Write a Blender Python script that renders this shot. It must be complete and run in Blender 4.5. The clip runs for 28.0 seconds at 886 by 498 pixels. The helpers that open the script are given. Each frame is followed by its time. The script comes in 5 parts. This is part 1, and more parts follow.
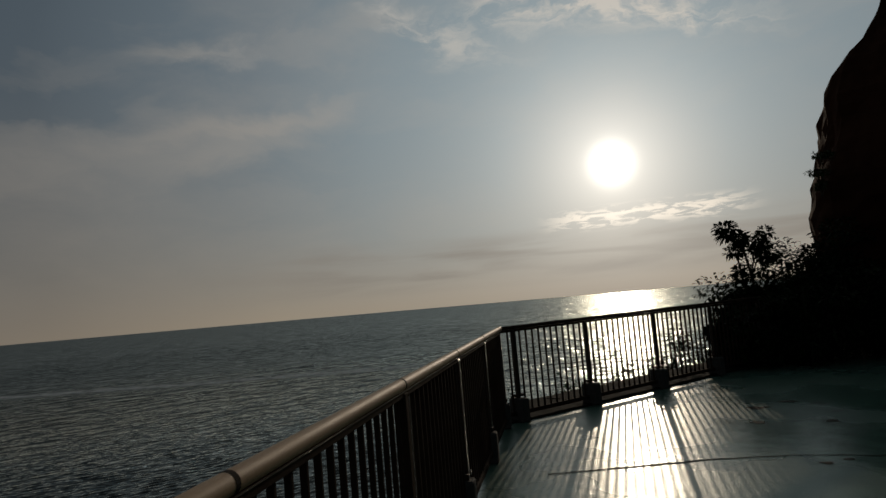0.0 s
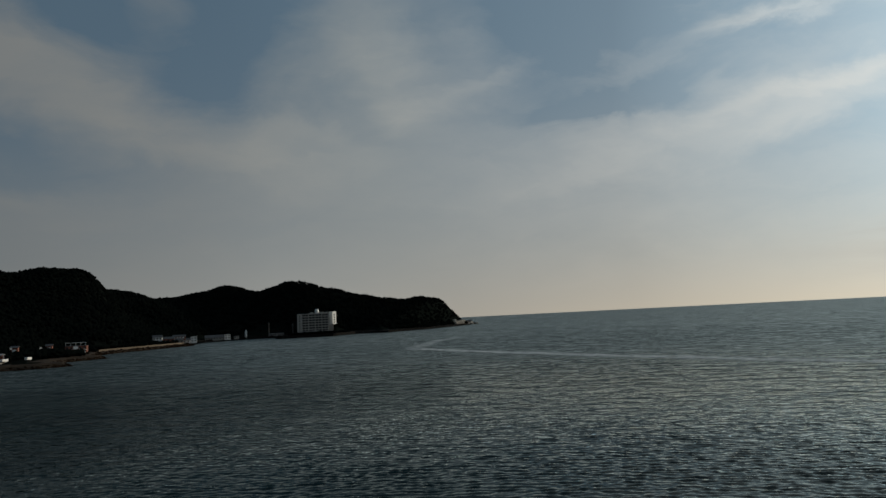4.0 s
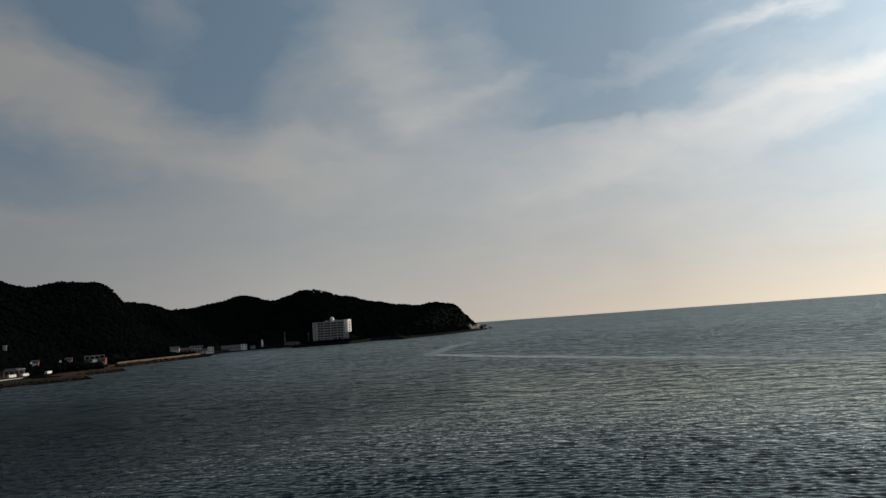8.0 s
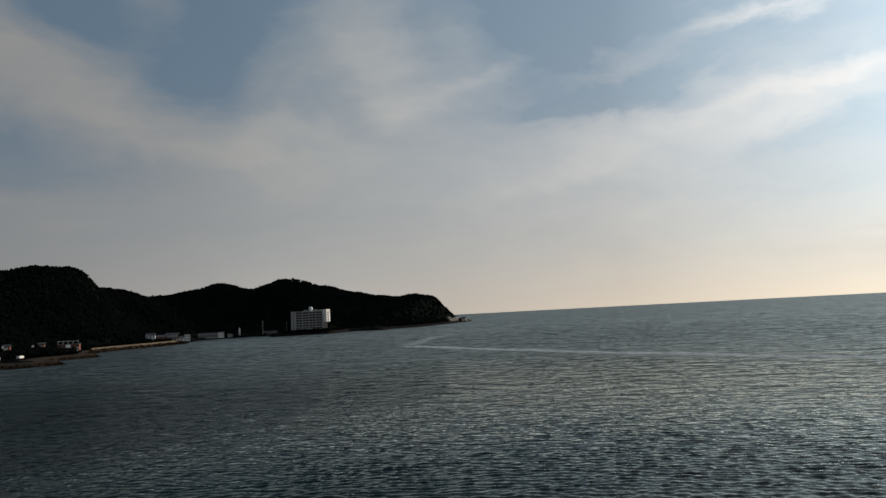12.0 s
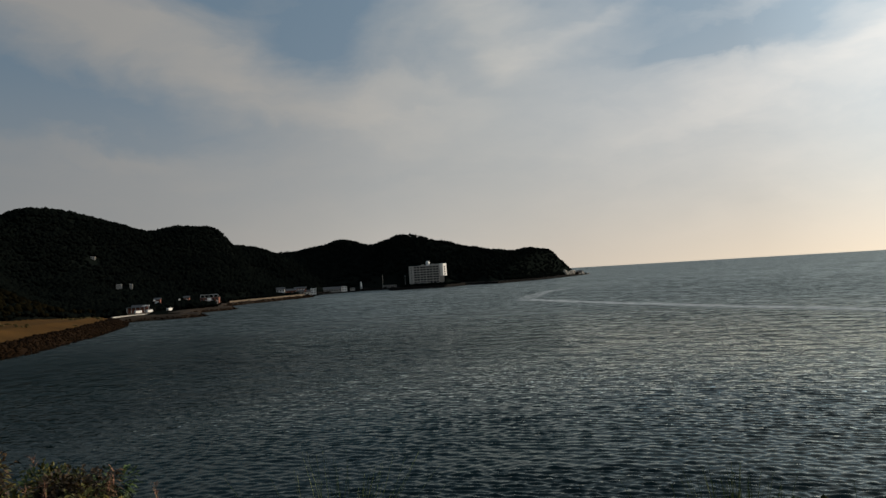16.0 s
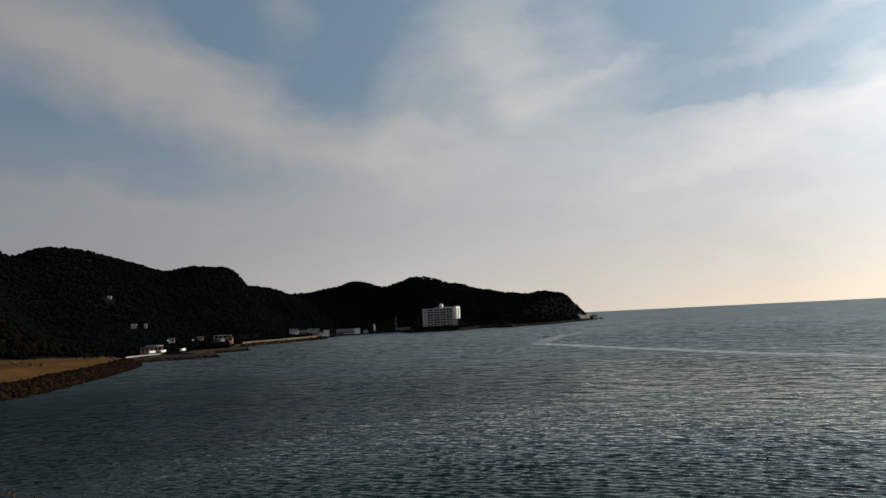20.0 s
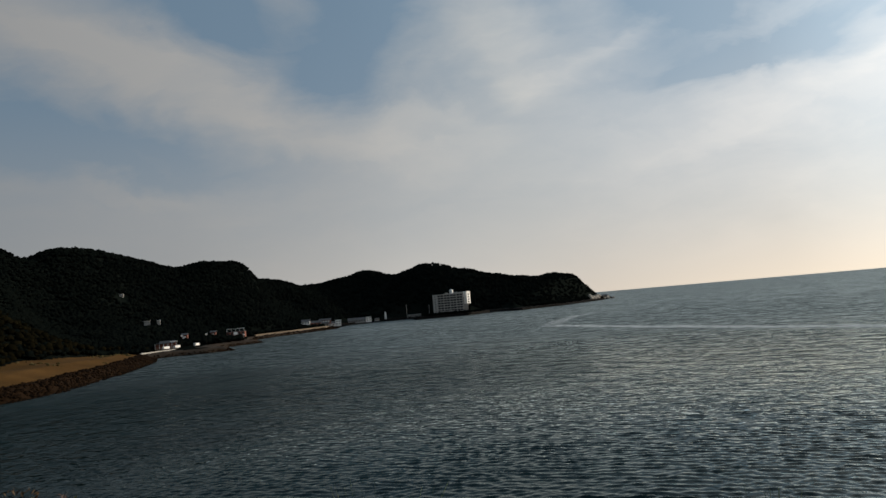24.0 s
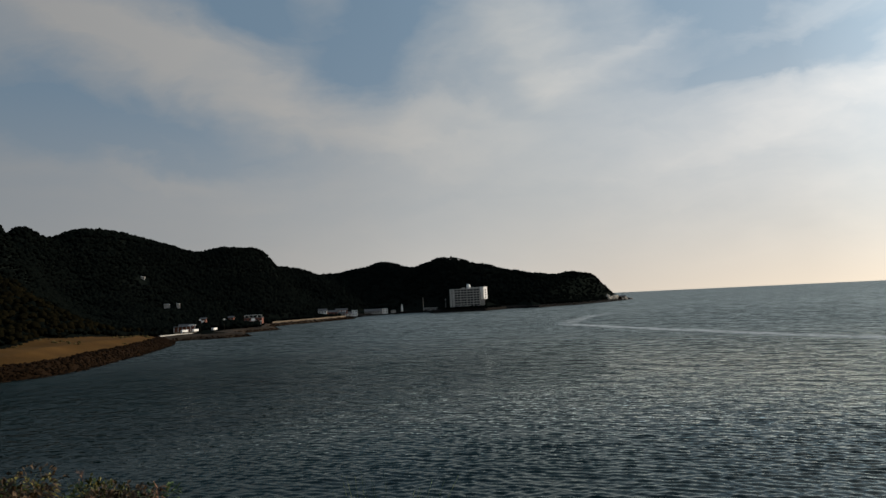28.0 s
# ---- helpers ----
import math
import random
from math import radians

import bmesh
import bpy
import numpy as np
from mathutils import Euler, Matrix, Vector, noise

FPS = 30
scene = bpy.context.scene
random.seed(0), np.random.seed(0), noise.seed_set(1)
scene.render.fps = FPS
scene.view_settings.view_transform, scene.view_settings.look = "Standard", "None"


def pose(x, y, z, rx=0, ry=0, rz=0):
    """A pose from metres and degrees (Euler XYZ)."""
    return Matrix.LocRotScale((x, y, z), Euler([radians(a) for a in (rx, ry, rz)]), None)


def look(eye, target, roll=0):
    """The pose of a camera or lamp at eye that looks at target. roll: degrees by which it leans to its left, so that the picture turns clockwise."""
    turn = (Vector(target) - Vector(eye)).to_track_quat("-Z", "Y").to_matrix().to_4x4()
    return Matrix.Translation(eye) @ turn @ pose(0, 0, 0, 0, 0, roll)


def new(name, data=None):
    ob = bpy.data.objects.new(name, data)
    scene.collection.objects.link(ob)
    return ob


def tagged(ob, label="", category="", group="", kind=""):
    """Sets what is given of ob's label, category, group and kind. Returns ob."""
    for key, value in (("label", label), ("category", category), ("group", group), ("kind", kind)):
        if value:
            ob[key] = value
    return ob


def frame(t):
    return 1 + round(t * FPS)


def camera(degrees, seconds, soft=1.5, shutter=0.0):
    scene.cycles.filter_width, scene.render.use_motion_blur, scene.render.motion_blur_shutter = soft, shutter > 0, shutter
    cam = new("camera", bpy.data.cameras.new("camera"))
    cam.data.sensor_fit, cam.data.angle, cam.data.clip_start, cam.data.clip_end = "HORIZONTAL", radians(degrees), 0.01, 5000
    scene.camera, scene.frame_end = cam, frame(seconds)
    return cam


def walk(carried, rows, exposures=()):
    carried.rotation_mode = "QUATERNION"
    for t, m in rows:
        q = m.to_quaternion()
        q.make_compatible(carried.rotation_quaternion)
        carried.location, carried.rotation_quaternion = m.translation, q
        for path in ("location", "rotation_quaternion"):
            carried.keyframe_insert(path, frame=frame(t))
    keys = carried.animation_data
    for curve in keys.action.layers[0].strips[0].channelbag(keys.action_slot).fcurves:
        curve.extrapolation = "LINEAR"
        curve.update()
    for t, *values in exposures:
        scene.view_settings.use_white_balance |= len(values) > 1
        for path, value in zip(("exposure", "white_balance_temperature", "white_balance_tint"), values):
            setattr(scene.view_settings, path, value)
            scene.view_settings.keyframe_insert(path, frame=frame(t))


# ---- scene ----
# ---- camera ----
cam = camera(66.4, 28.0)

# seconds, place, and yaw (to the left from +y), pitch (up) and roll in degrees
PATH = [
    (0, 0.05, -0.515, 18, -56.52, 4.68, -4.91),
    (0.5, 0.03, -0.385, 18, -45.43, 1.83, -4.25),
    (1, 0.105, -0.2, 17.97, -41.0, 3.17, -4.59),
    (1.5, 0.105, -0.15, 17.97, -31.56, 3.35, -4.23),
    (2, 0.12, -0.045, 17.97, -32.77, 3.73, -3.39),
    (2.5, 0.015, 0.003, 18, -39.25, 7.68, -5.15),
    (3, 0, 0.02, 18, -23.08, 5.32, -4.57),
    (3.5, 0, 0.02, 18, -12.07, 5.63, -3.35),
    (5.5, 0, 0.02, 18, -9.12, 5.29, -2.51),
    (6, 0, 0.02, 18, -9.74, 6.10, -2.76),
    (6.5, 0, 0.02, 18, -9.54, 5.86, -2.51),
    (7, 0, 0.02, 18, -8.70, 5.51, -3.21),
    (7.5, 0, 0.02, 18, -9.39, 5.49, -3.79),
    (8, 0, 0.02, 18, -9.28, 6.16, -4.11),
    (8.5, 0, 0.02, 18, -9.04, 6.30, -4.16),
    (9, 0, 0.02, 18, -9.79, 6.04, -3.94),
    (9.5, 0, 0.02, 18, -10.95, 5.95, -3.53),
    (10, 0, 0.02, 18, -12.11, 5.62, -2.90),
    (10.5, 0, 0.02, 18, -11.89, 5.60, -3.29),
    (11, 0, 0.02, 18, -11.33, 5.37, -3.08),
    (11.5, 0, 0.02, 18, -11.02, 5.38, -3.01),
    (13.5, 0, 0.02, 18, -8.23, 5.54, -2.81),
    (14, 0, 0.02, 18, -4.21, 6.20, -2.37),
    (14.5, 0, 0.02, 18, -3.68, 6.97, -2.52),
    (15, 0, 0.02, 18, -3.59, 6.73, -2.05),
    (15.5, 0, 0.02, 18, -1.96, 3.94, -2.63),
    (16, 0, 0.02, 18, -0.98, 2.03, -3.39),
    (16.5, 0, 0.02, 18, -2.37, 1.73, -4.54),
    (17, 0, 0.02, 18, -2.58, 1.75, -4.33),
    (17.5, 0, 0.02, 18, -3.93, 2.26, -3.97),
    (18, 0, 0.02, 18, -4.20, 2.78, -3.16),
    (18.5, 0, 0.02, 18, -1.55, 7.15, -3.75),
    (19, 0, 0.02, 18, -1.76, 5.40, -1.53),
    (19.5, 0, 0.02, 18, -1.02, 4.04, -1.40),
    (20, 0, 0.02, 18, 0.00, 5.70, -2.83),
    (20.5, 0, 0.02, 18, -0.43, 5.80, -3.26),
    (21, 0, 0.02, 18, -0.23, 6.11, -3.64),
    (21.5, 0, 0.02, 18, -0.33, 5.69, -4.00),
    (23.5, 0, 0.02, 18, 0.31, 4.60, -4.70),
    (24, 0, 0.02, 18, 0.77, 4.54, -4.96),
    (24.5, 0, 0.02, 18, 0.70, 4.66, -4.91),
    (25, 0, 0.02, 18, 0.73, 4.79, -5.06),
    (25.5, 0, 0.02, 18, 0.27, 4.93, -4.75),
    (26, 0, 0.02, 18, -0.38, 4.85, -4.39),
    (26.5, 0, 0.02, 18, -0.74, 4.94, -4.64),
    (27, 0, 0.02, 18, -0.79, 4.86, -4.79),
    (27.5, 0, 0.02, 18, 0.28, 4.51, -4.92),
    (28, 0, 0.02, 18, 2.38, 4.16, -2.73),
]


def aim(x, y, z, yaw, pitch, roll):
    return pose(x, y, z, 0, 0, yaw) @ pose(0, 0, 0, 90 + pitch) @ pose(0, 0, 0, 0, 0, roll)


walk(cam, [(t, aim(*p)) for t, *p in PATH], [(0, -1.76, 6600, 10), (0.5, -1.85, 6450, 8), (1.0, -1.95, 6350, 6), (1.5, -1.5, 6250, 4), (2.0, -1.45, 6250, 7), (2.5, -1.72, 6250, 6), (3.0, -0.97, 6250, 5), (3.5, -0.6, 6100, 4),
    (5.5, -0.1, 6250, 10), (8, 0.02, 6300, 10), (11, 0.04, 6300, 10), (14, 0.08, 6400, 10), (17, 0.35, 6550, 10), (20, 0.42, 6350, 10), (28, 0.42, 6350, 10)])

# ---- world and sun ----
SUN_AZ, SUN_EL = 71.2, 10.3                      # clockwise from +y, and above the horizon
SUN_DIR = Vector((math.sin(radians(SUN_AZ)) * math.cos(radians(SUN_EL)), math.cos(radians(SUN_AZ)) * math.cos(radians(SUN_EL)), math.sin(radians(SUN_EL))))


class Nodes:
    """A short way to write node trees."""

    def __init__(self, tree):
        self.t = tree

    def add(self, kind, ins=()):
        return self.feed(self.t.nodes.new(kind), ins)

    def feed(self, n, ins):
        for key, val in dict(ins).items():
            if isinstance(val, bpy.types.NodeSocket):
                self.t.links.new(val, n.inputs[key])
            else:
                n.inputs[key].default_value = val
        return n

    def math(self, op, a, b=0.0, c=0.0, clamp=False):
        n = self.t.nodes.new("ShaderNodeMath")
        n.operation, n.use_clamp = op, clamp
        return self.feed(n, {0: a, 1: b, 2: c}).outputs[0]

    def vmath(self, op, a, b=(0, 0, 0), out=0):
        n = self.t.nodes.new("ShaderNodeVectorMath")
        n.operation = op
        return self.feed(n, {0: a, "Scale" if op == "SCALE" else 1: b}).outputs[out]

    def noise(self, vec, scale, detail=4.0, rough=0.55, dist=0.0):
        return self.add("ShaderNodeTexNoise", {"Vector": vec, "Scale": scale, "Detail": detail, "Roughness": rough, "Distortion": dist}).outputs["Fac"]

    def ramp(self, fac, stops, interp="LINEAR"):
        n = self.add("ShaderNodeValToRGB", {0: fac})
        n.color_ramp.interpolation = interp
        e = n.color_ramp.elements
        while len(e) < len(stops):
            e.new(0.5)
        for k, (p, c) in zip(e, sorted(stops)):
            k.position = p
            k.color = (*c, 1) if isinstance(c, tuple) else (c, c, c, 1)
        return n.outputs[0]

    def mix(self, fac, a, b, mode="MIX"):
        n = self.t.nodes.new("ShaderNodeMix")
        n.data_type, n.blend_type = "RGBA", mode
        for i, v in ((0, fac), (6, a), (7, b)):
            if isinstance(v, bpy.types.NodeSocket):
                self.t.links.new(v, n.inputs[i])
            else:
                n.inputs[i].default_value = (*v, 1) if isinstance(v, tuple) else v
        return n.outputs[2]

    def smooth(self, v, lo, hi):
        n = self.t.nodes.new("ShaderNodeMapRange")
        n.interpolation_type = "SMOOTHSTEP"
        return self.feed(n, {0: v, 1: lo, 2: hi, 3: 0.0, 4: 1.0}).outputs[0]


def make_world():
    w = bpy.data.worlds.new("sky")
    scene.world = w
    w.use_nodes = True
    w.node_tree.nodes.clear()
    n = Nodes(w.node_tree)
    d = n.add("ShaderNodeTexCoord").outputs["Generated"]
    x, y, z = n.add("ShaderNodeSeparateXYZ", {0: d}).outputs
    zc = n.math("MAXIMUM", z, 0.0)
    sky = n.add("ShaderNodeTexSky")
    sky.sky_type, sky.sun_disc, sky.sun_elevation, sky.sun_rotation = "NISHITA", False, radians(SUN_EL), radians(SUN_AZ)
    sky.air_density, sky.dust_density, sky.ozone_density = 1.0, 0.6, 1.6
    near_sun = n.vmath("DOT_PRODUCT", d, tuple(SUN_DIR), out=1)
    ang = n.math("ARCCOSINE", n.math("MINIMUM", near_sun, 1.0))
    away = n.math("DIVIDE", ang, radians(120.0))

    def by_angle(*stops):
        return n.vmath("SCALE", n.ramp(away, [(deg / 120.0, tuple(c / 2.0 for c in col)) for deg, col in stops]), 2.0)

    # open sky, thin high cloud and haze, by the angle from the sun
    air = by_angle((0, (0.95, 1.05, 1.10)), (9, (0.68, 0.95, 1.12)), (20, (0.54, 0.77, 0.93)), (30, (0.34, 0.49, 0.62)), (45, (0.138, 0.222, 0.308)), (75, (0.074, 0.134, 0.200)), (110, (0.062, 0.110, 0.162)))
    cloud = by_angle((0, (1.5, 1.45, 1.35)), (18, (1.15, 1.14, 1.11)), (34, (0.86, 0.845, 0.815)), (50, (0.56, 0.562, 0.555)), (64, (0.39, 0.403, 0.402)), (80, (0.286, 0.288, 0.286)), (110, (0.19, 0.195, 0.20)))
    hazec = by_angle((0, (0.95, 0.82, 0.68)), (15, (1.06, 0.92, 0.73)), (30, (0.95, 0.82, 0.64)), (46, (0.66, 0.572, 0.462)), (60, (0.52, 0.462, 0.392)), (74, (0.465, 0.435, 0.395)), (92, (0.285, 0.274, 0.258)), (115, (0.20, 0.20, 0.20)))
    base = n.vmath("ADD", air, n.vmath("SCALE", sky.outputs[0], 0.012))
    # the cloud sheet: soft banks and gaps laid out by bearing and height, their edges frayed by noise
    dome = n.vmath("MULTIPLY", d, (1.0, 1.0, 1.9))
    az = n.math("ARCTAN2", x, y)
    bearing = n.math("MULTIPLY", az, 57.2958)
    height = n.math("MULTIPLY", n.math("ARCSINE", zc), 57.2958)
    fray = n.math("SUBTRACT", n.noise(dome, 4.2, 4.0, 0.55, 0.3), 0.5)
    fray2 = n.math("SUBTRACT", n.noise(n.vmath("ADD", dome, (2.3, 5.1, 0.8)), 6.5, 5.0, 0.6, 0.4), 0.5)
    place = n.add("ShaderNodeCombineXYZ", {0: n.math("ADD", bearing, n.math("MULTIPLY", fray, 13.0)), 1: n.math("ADD", height, n.math("MULTIPLY", fray2, 6.5))}).outputs[0]

    def spots(rows):
        """Sum of soft ovals: bearing, height, half-length, half-width, tilt, strength."""
        total = None
        for b, h, half_l, half_w, tilt, strength in rows:
            m = n.t.nodes.new("ShaderNodeMapping")
            m.vector_type = "TEXTURE"
            n.feed(m, {0: place, 1: (b, h, 0), 2: (0, 0, radians(tilt)), 3: (half_l, half_w, 1)})
            r = n.vmath("LENGTH", m.outputs[0], out=1)
            one = n.math("MULTIPLY", n.math("SUBTRACT", 1.0, n.smooth(r, 0.15, 1.75)), strength)
            total = one if total is None else n.math("ADD", total, one)
        return total

    gaps = spots(((-20, 25.4, 7, 3.2, -30, -0.62), (-7.5, 22.6, 6.5, 4.6, 65, -0.72), (-32, 14.2, 10, 2.7, -4, -0.66), (-19, 12.2, 9, 1.7, -6, -0.34), (19, 22.0, 5, 4.5, 60, -0.36), (23, 16.6, 5, 1.3, 18, -0.26),
                  (5, 15.6, 4.5, 1.1, -20, -0.2), (12, 26, 10, 3, 0, -0.3), (27, 24, 9, 3.2, 10, -0.34), (30, 17.6, 8, 1.4, 12, -0.22)))
    banks = spots(((-21, 18.8, 16, 2.3, -18.5, 0.40), (-31, 22.2, 7, 3.2, -16, 0.24), (-3, 13.6, 13, 3.0, 2, 0.26), (5.5, 20.6, 6, 2.6, -52, 0.30), (11.5, 17.2, 5, 1.2, 8, 0.24),
                   (22, 12.6, 11, 1.8, 14, 0.22), (35, 15.0, 8, 1.7, 12, 0.14), (-25.5, 13.2, 3, 0.55, -14, 0.26), (-27, 10.2, 5, 0.6, -8, 0.24), (16, 19.4, 4.0, 0.8, 22, 0.18)))
    wisps = spots(((42.5, 16.4, 8, 0.9, 10, 0.46), (41.5, 14.4, 7.5, 1.2, 17, 0.34), (39.5, 20.9, 6, 1.1, 3, 0.24), (35.5, 20.9, 2.6, 0.8, 6, 0.18), (51, 22.8, 6, 1.6, 14, 0.32), (30, 12.4, 9, 1.5, 12, 0.18)))
    curdled = spots(((58.5, 22.3, 5.5, 1.5, -26, 0.6), (72, 22.5, 8.5, 1.7, -5, 1.2), (81, 20.2, 3.5, 0.9, -10, 0.9), (39, 20.9, 5.5, 0.9, 3, 0.10)))
    broad = n.noise(dome, 3.0, 4.0, 0.5, 0.6)
    curds = n.noise(n.vmath("ADD", dome, (3.1, 0.4, 1.7)), 9.0, 5.0, 0.52, 0.4)
    combed = n.noise(n.vmath("MULTIPLY", place, (0.05, 0.30, 1.0)), 1.0, 5.0, 0.6, 0.4)
    cover = n.math("ADD", n.ramp(away, [(0.05, 0.02), (0.22, 0.12), (0.40, 0.30), (0.55, 0.48), (1.0, 0.52)]), n.math("ADD", n.math("ADD", gaps, banks), wisps))
    cover = n.math("ADD", cover, n.math("MULTIPLY", n.math("SUBTRACT", broad, 0.5), 0.30))
    cover = n.math("ADD", cover, n.math("MULTIPLY", n.math("SUBTRACT", curds, 0.5), 0.40))
    cover = n.math("ADD", cover, n.math("MULTIPLY", n.math("SUBTRACT", combed, 0.5), 0.55))
    # unseen cloud added above the view, sunward, to brighten the near sea's reflection
    cover = n.math("ADD", cover, n.math("MULTIPLY", n.math("MULTIPLY", n.smooth(z, 0.42, 0.58), n.math("SUBTRACT", 1.0, n.smooth(away, 0.36, 0.58))), 0.35))
    # unseen sky above the view cleared away from the sun, to darken the sea there
    cover = n.math("MULTIPLY", cover, n.math("SUBTRACT", 1.0, n.math("MULTIPLY", n.math("MULTIPLY", n.smooth(z, 0.43, 0.56), n.smooth(away, 0.30, 0.62)), 0.85)))
    cover = n.math("ADD", 0.12, n.math("MULTIPLY", n.math("MAXIMUM", n.math("MINIMUM", cover, 1.0), 0.0), 0.88))
    haze = n.math("POWER", 2.718, n.math("MULTIPLY", zc, -8.5))
    veil = n.math("MULTIPLY", n.math("SUBTRACT", 1.0, n.smooth(z, 0.15, 0.32)), n.math("MULTIPLY", n.smooth(away, 0.25, 0.5), 0.28))
    cover = n.math("ADD", cover, n.math("MULTIPLY", n.math("SUBTRACT", 1.0, cover), veil))
    col = n.mix(cover, base, cloud)
    col = n.mix(n.math("MULTIPLY", haze, 0.95), col, hazec)
    # brighter curdled cloud high over the sun
    torn = n.smooth(n.noise(n.vmath("MULTIPLY", place, (0.16, 0.42, 1.0)), 1.5, 6.0, 0.62, 0.2), 0.36, 0.66)
    col = n.mix(n.math("MINIMUM", n.math("MULTIPLY", curdled, torn), 0.85), col, (1.75, 1.66, 1.52))
    # small lit clouds and a grey bank under the sun
    lowp = n.add("ShaderNodeCombineXYZ", {0: n.math("MULTIPLY", az, 11.0), 1: n.math("MULTIPLY", z, 46.0)}).outputs[0]
    puff = n.noise(n.vmath("MULTIPLY", lowp, (1.0, 1.1, 1.0)), 2.1, 8.0, 0.62, 0.5)
    layers = n.noise(n.vmath("MULTIPLY", lowp, (0.45, 1.0, 1.0)), 0.9, 4.0, 0.5, 0.4)
    bank = n.math("MULTIPLY", n.smooth(z, 0.012, 0.04), n.math("SUBTRACT", 1.0, n.smooth(z, 0.075, 0.105)))
    bank = n.math("MULTIPLY", bank, n.smooth(az, 0.45, 1.0))
    col = n.mix(n.math("MULTIPLY", bank, n.math("ADD", 0.1, n.math("MULTIPLY", n.smooth(layers, 0.36, 0.70), 0.62))), col, (0.68, 0.62, 0.55))
    win = n.math("MULTIPLY", n.smooth(z, 0.084, 0.100), n.math("SUBTRACT", 1.0, n.smooth(z, 0.108, 0.126)))
    win = n.math("MULTIPLY", win, n.math("MULTIPLY", n.smooth(az, 1.12, 1.2), n.math("SUBTRACT", 1.0, n.smooth(az, 1.36, 1.45))))
    col = n.mix(n.math("MULTIPLY", win, n.smooth(puff, 0.46, 0.56)), col, (2.35, 2.15, 1.85))
    # the sun's disc and aureole
    glow = n.math("ADD", n.math("MULTIPLY", n.math("POWER", 2.718, n.math("MULTIPLY", ang, -12.0)), 2.9),
                  n.math("MULTIPLY", n.math("POWER", 2.718, n.math("MULTIPLY", n.math("POWER", n.math("DIVIDE", ang, 0.0215), 2.0), -1.0)), 7.0))
    tint = n.add("ShaderNodeCombineXYZ", {0: 1.0, 1: 0.96, 2: 0.88}).outputs[0]
    col = n.vmath("ADD", col, n.vmath("SCALE", tint, glow))
    col = n.vmath("MULTIPLY", col, (1.02, 1.0, 0.972))
    bg = n.add("ShaderNodeBackground", {0: col, 1: 1.0})
    n.add("ShaderNodeOutputWorld", {0: bg.outputs[0]})


make_world()
sun_data = bpy.data.lights.new("sun", "SUN")
sun_data.energy, sun_data.angle, sun_data.color = 2.5, radians(0.55), (1.0, 0.82, 0.62)
sun_lamp = new("sun", sun_data)
sun_lamp.matrix_world = look(SUN_DIR * 100, (0, 0, 0))
tagged(sun_lamp, kind="structure")


# ---- materials ----
def material(name, dark, light, rough=0.7, scale=3.0, bump=0.3, grain=40.0, metal=0.0, spec=0.5, per_object=0.0, island=0.0, rough2=None):
    """Two-scale colour variation and relief over world-sized coordinates."""
    m = bpy.data.materials.new(name)
    m.use_nodes = True
    n = Nodes(m.node_tree)
    b = m.node_tree.nodes["Principled BSDF"]
    v = n.add("ShaderNodeTexCoord").outputs["Object"]
    big, small = n.noise(v, scale, 4.0), n.noise(v, grain, 6.0, 0.65)
    f = n.math("ADD", n.math("MULTIPLY", big, 0.65), n.math("MULTIPLY", small, 0.35))
    if per_object:
        f = n.math("ADD", f, n.math("MULTIPLY", n.math("SUBTRACT", n.add("ShaderNodeObjectInfo").outputs["Random"], 0.5), per_object))
    if island:
        f = n.math("ADD", f, n.math("MULTIPLY", n.math("SUBTRACT", n.add("ShaderNodeNewGeometry").outputs["Random Per Island"], 0.5), island))
    col = n.ramp(f, [(0.3, dark), (0.7, light)])
    m.node_tree.links.new(col, b.inputs["Base Color"])
    r2 = rough if rough2 is None else rough2
    m.node_tree.links.new(n.math("ADD", n.math("MULTIPLY", big, r2 - rough), rough), b.inputs["Roughness"])
    b.inputs["Metallic"].default_value = metal
    b.inputs["Specular IOR Level"].default_value = spec
    if bump:
        h = n.add("ShaderNodeBump", {"Strength": bump, "Distance": 0.02, "Height": small})
        m.node_tree.links.new(h.outputs[0], b.inputs["Normal"])
    return m


def leaf_material(name, dark, light, island=0.6, spec=0.2, canopy=0.0, scale=0.8):
    m = material(name, dark, light, rough=0.6, scale=scale, bump=0.0, grain=9.0, spec=spec, island=island)
    if canopy:
        # loose foliage has no one surface: lean its normals to the sky
        n = Nodes(m.node_tree)
        lifted = n.vmath("ADD", n.vmath("SCALE", n.add("ShaderNodeNewGeometry").outputs["Normal"], 1.0 - canopy), (0.0, 0.0, canopy))
        m.node_tree.links.new(n.vmath("NORMALIZE", lifted), m.node_tree.nodes["Principled BSDF"].inputs["Normal"])
    return m


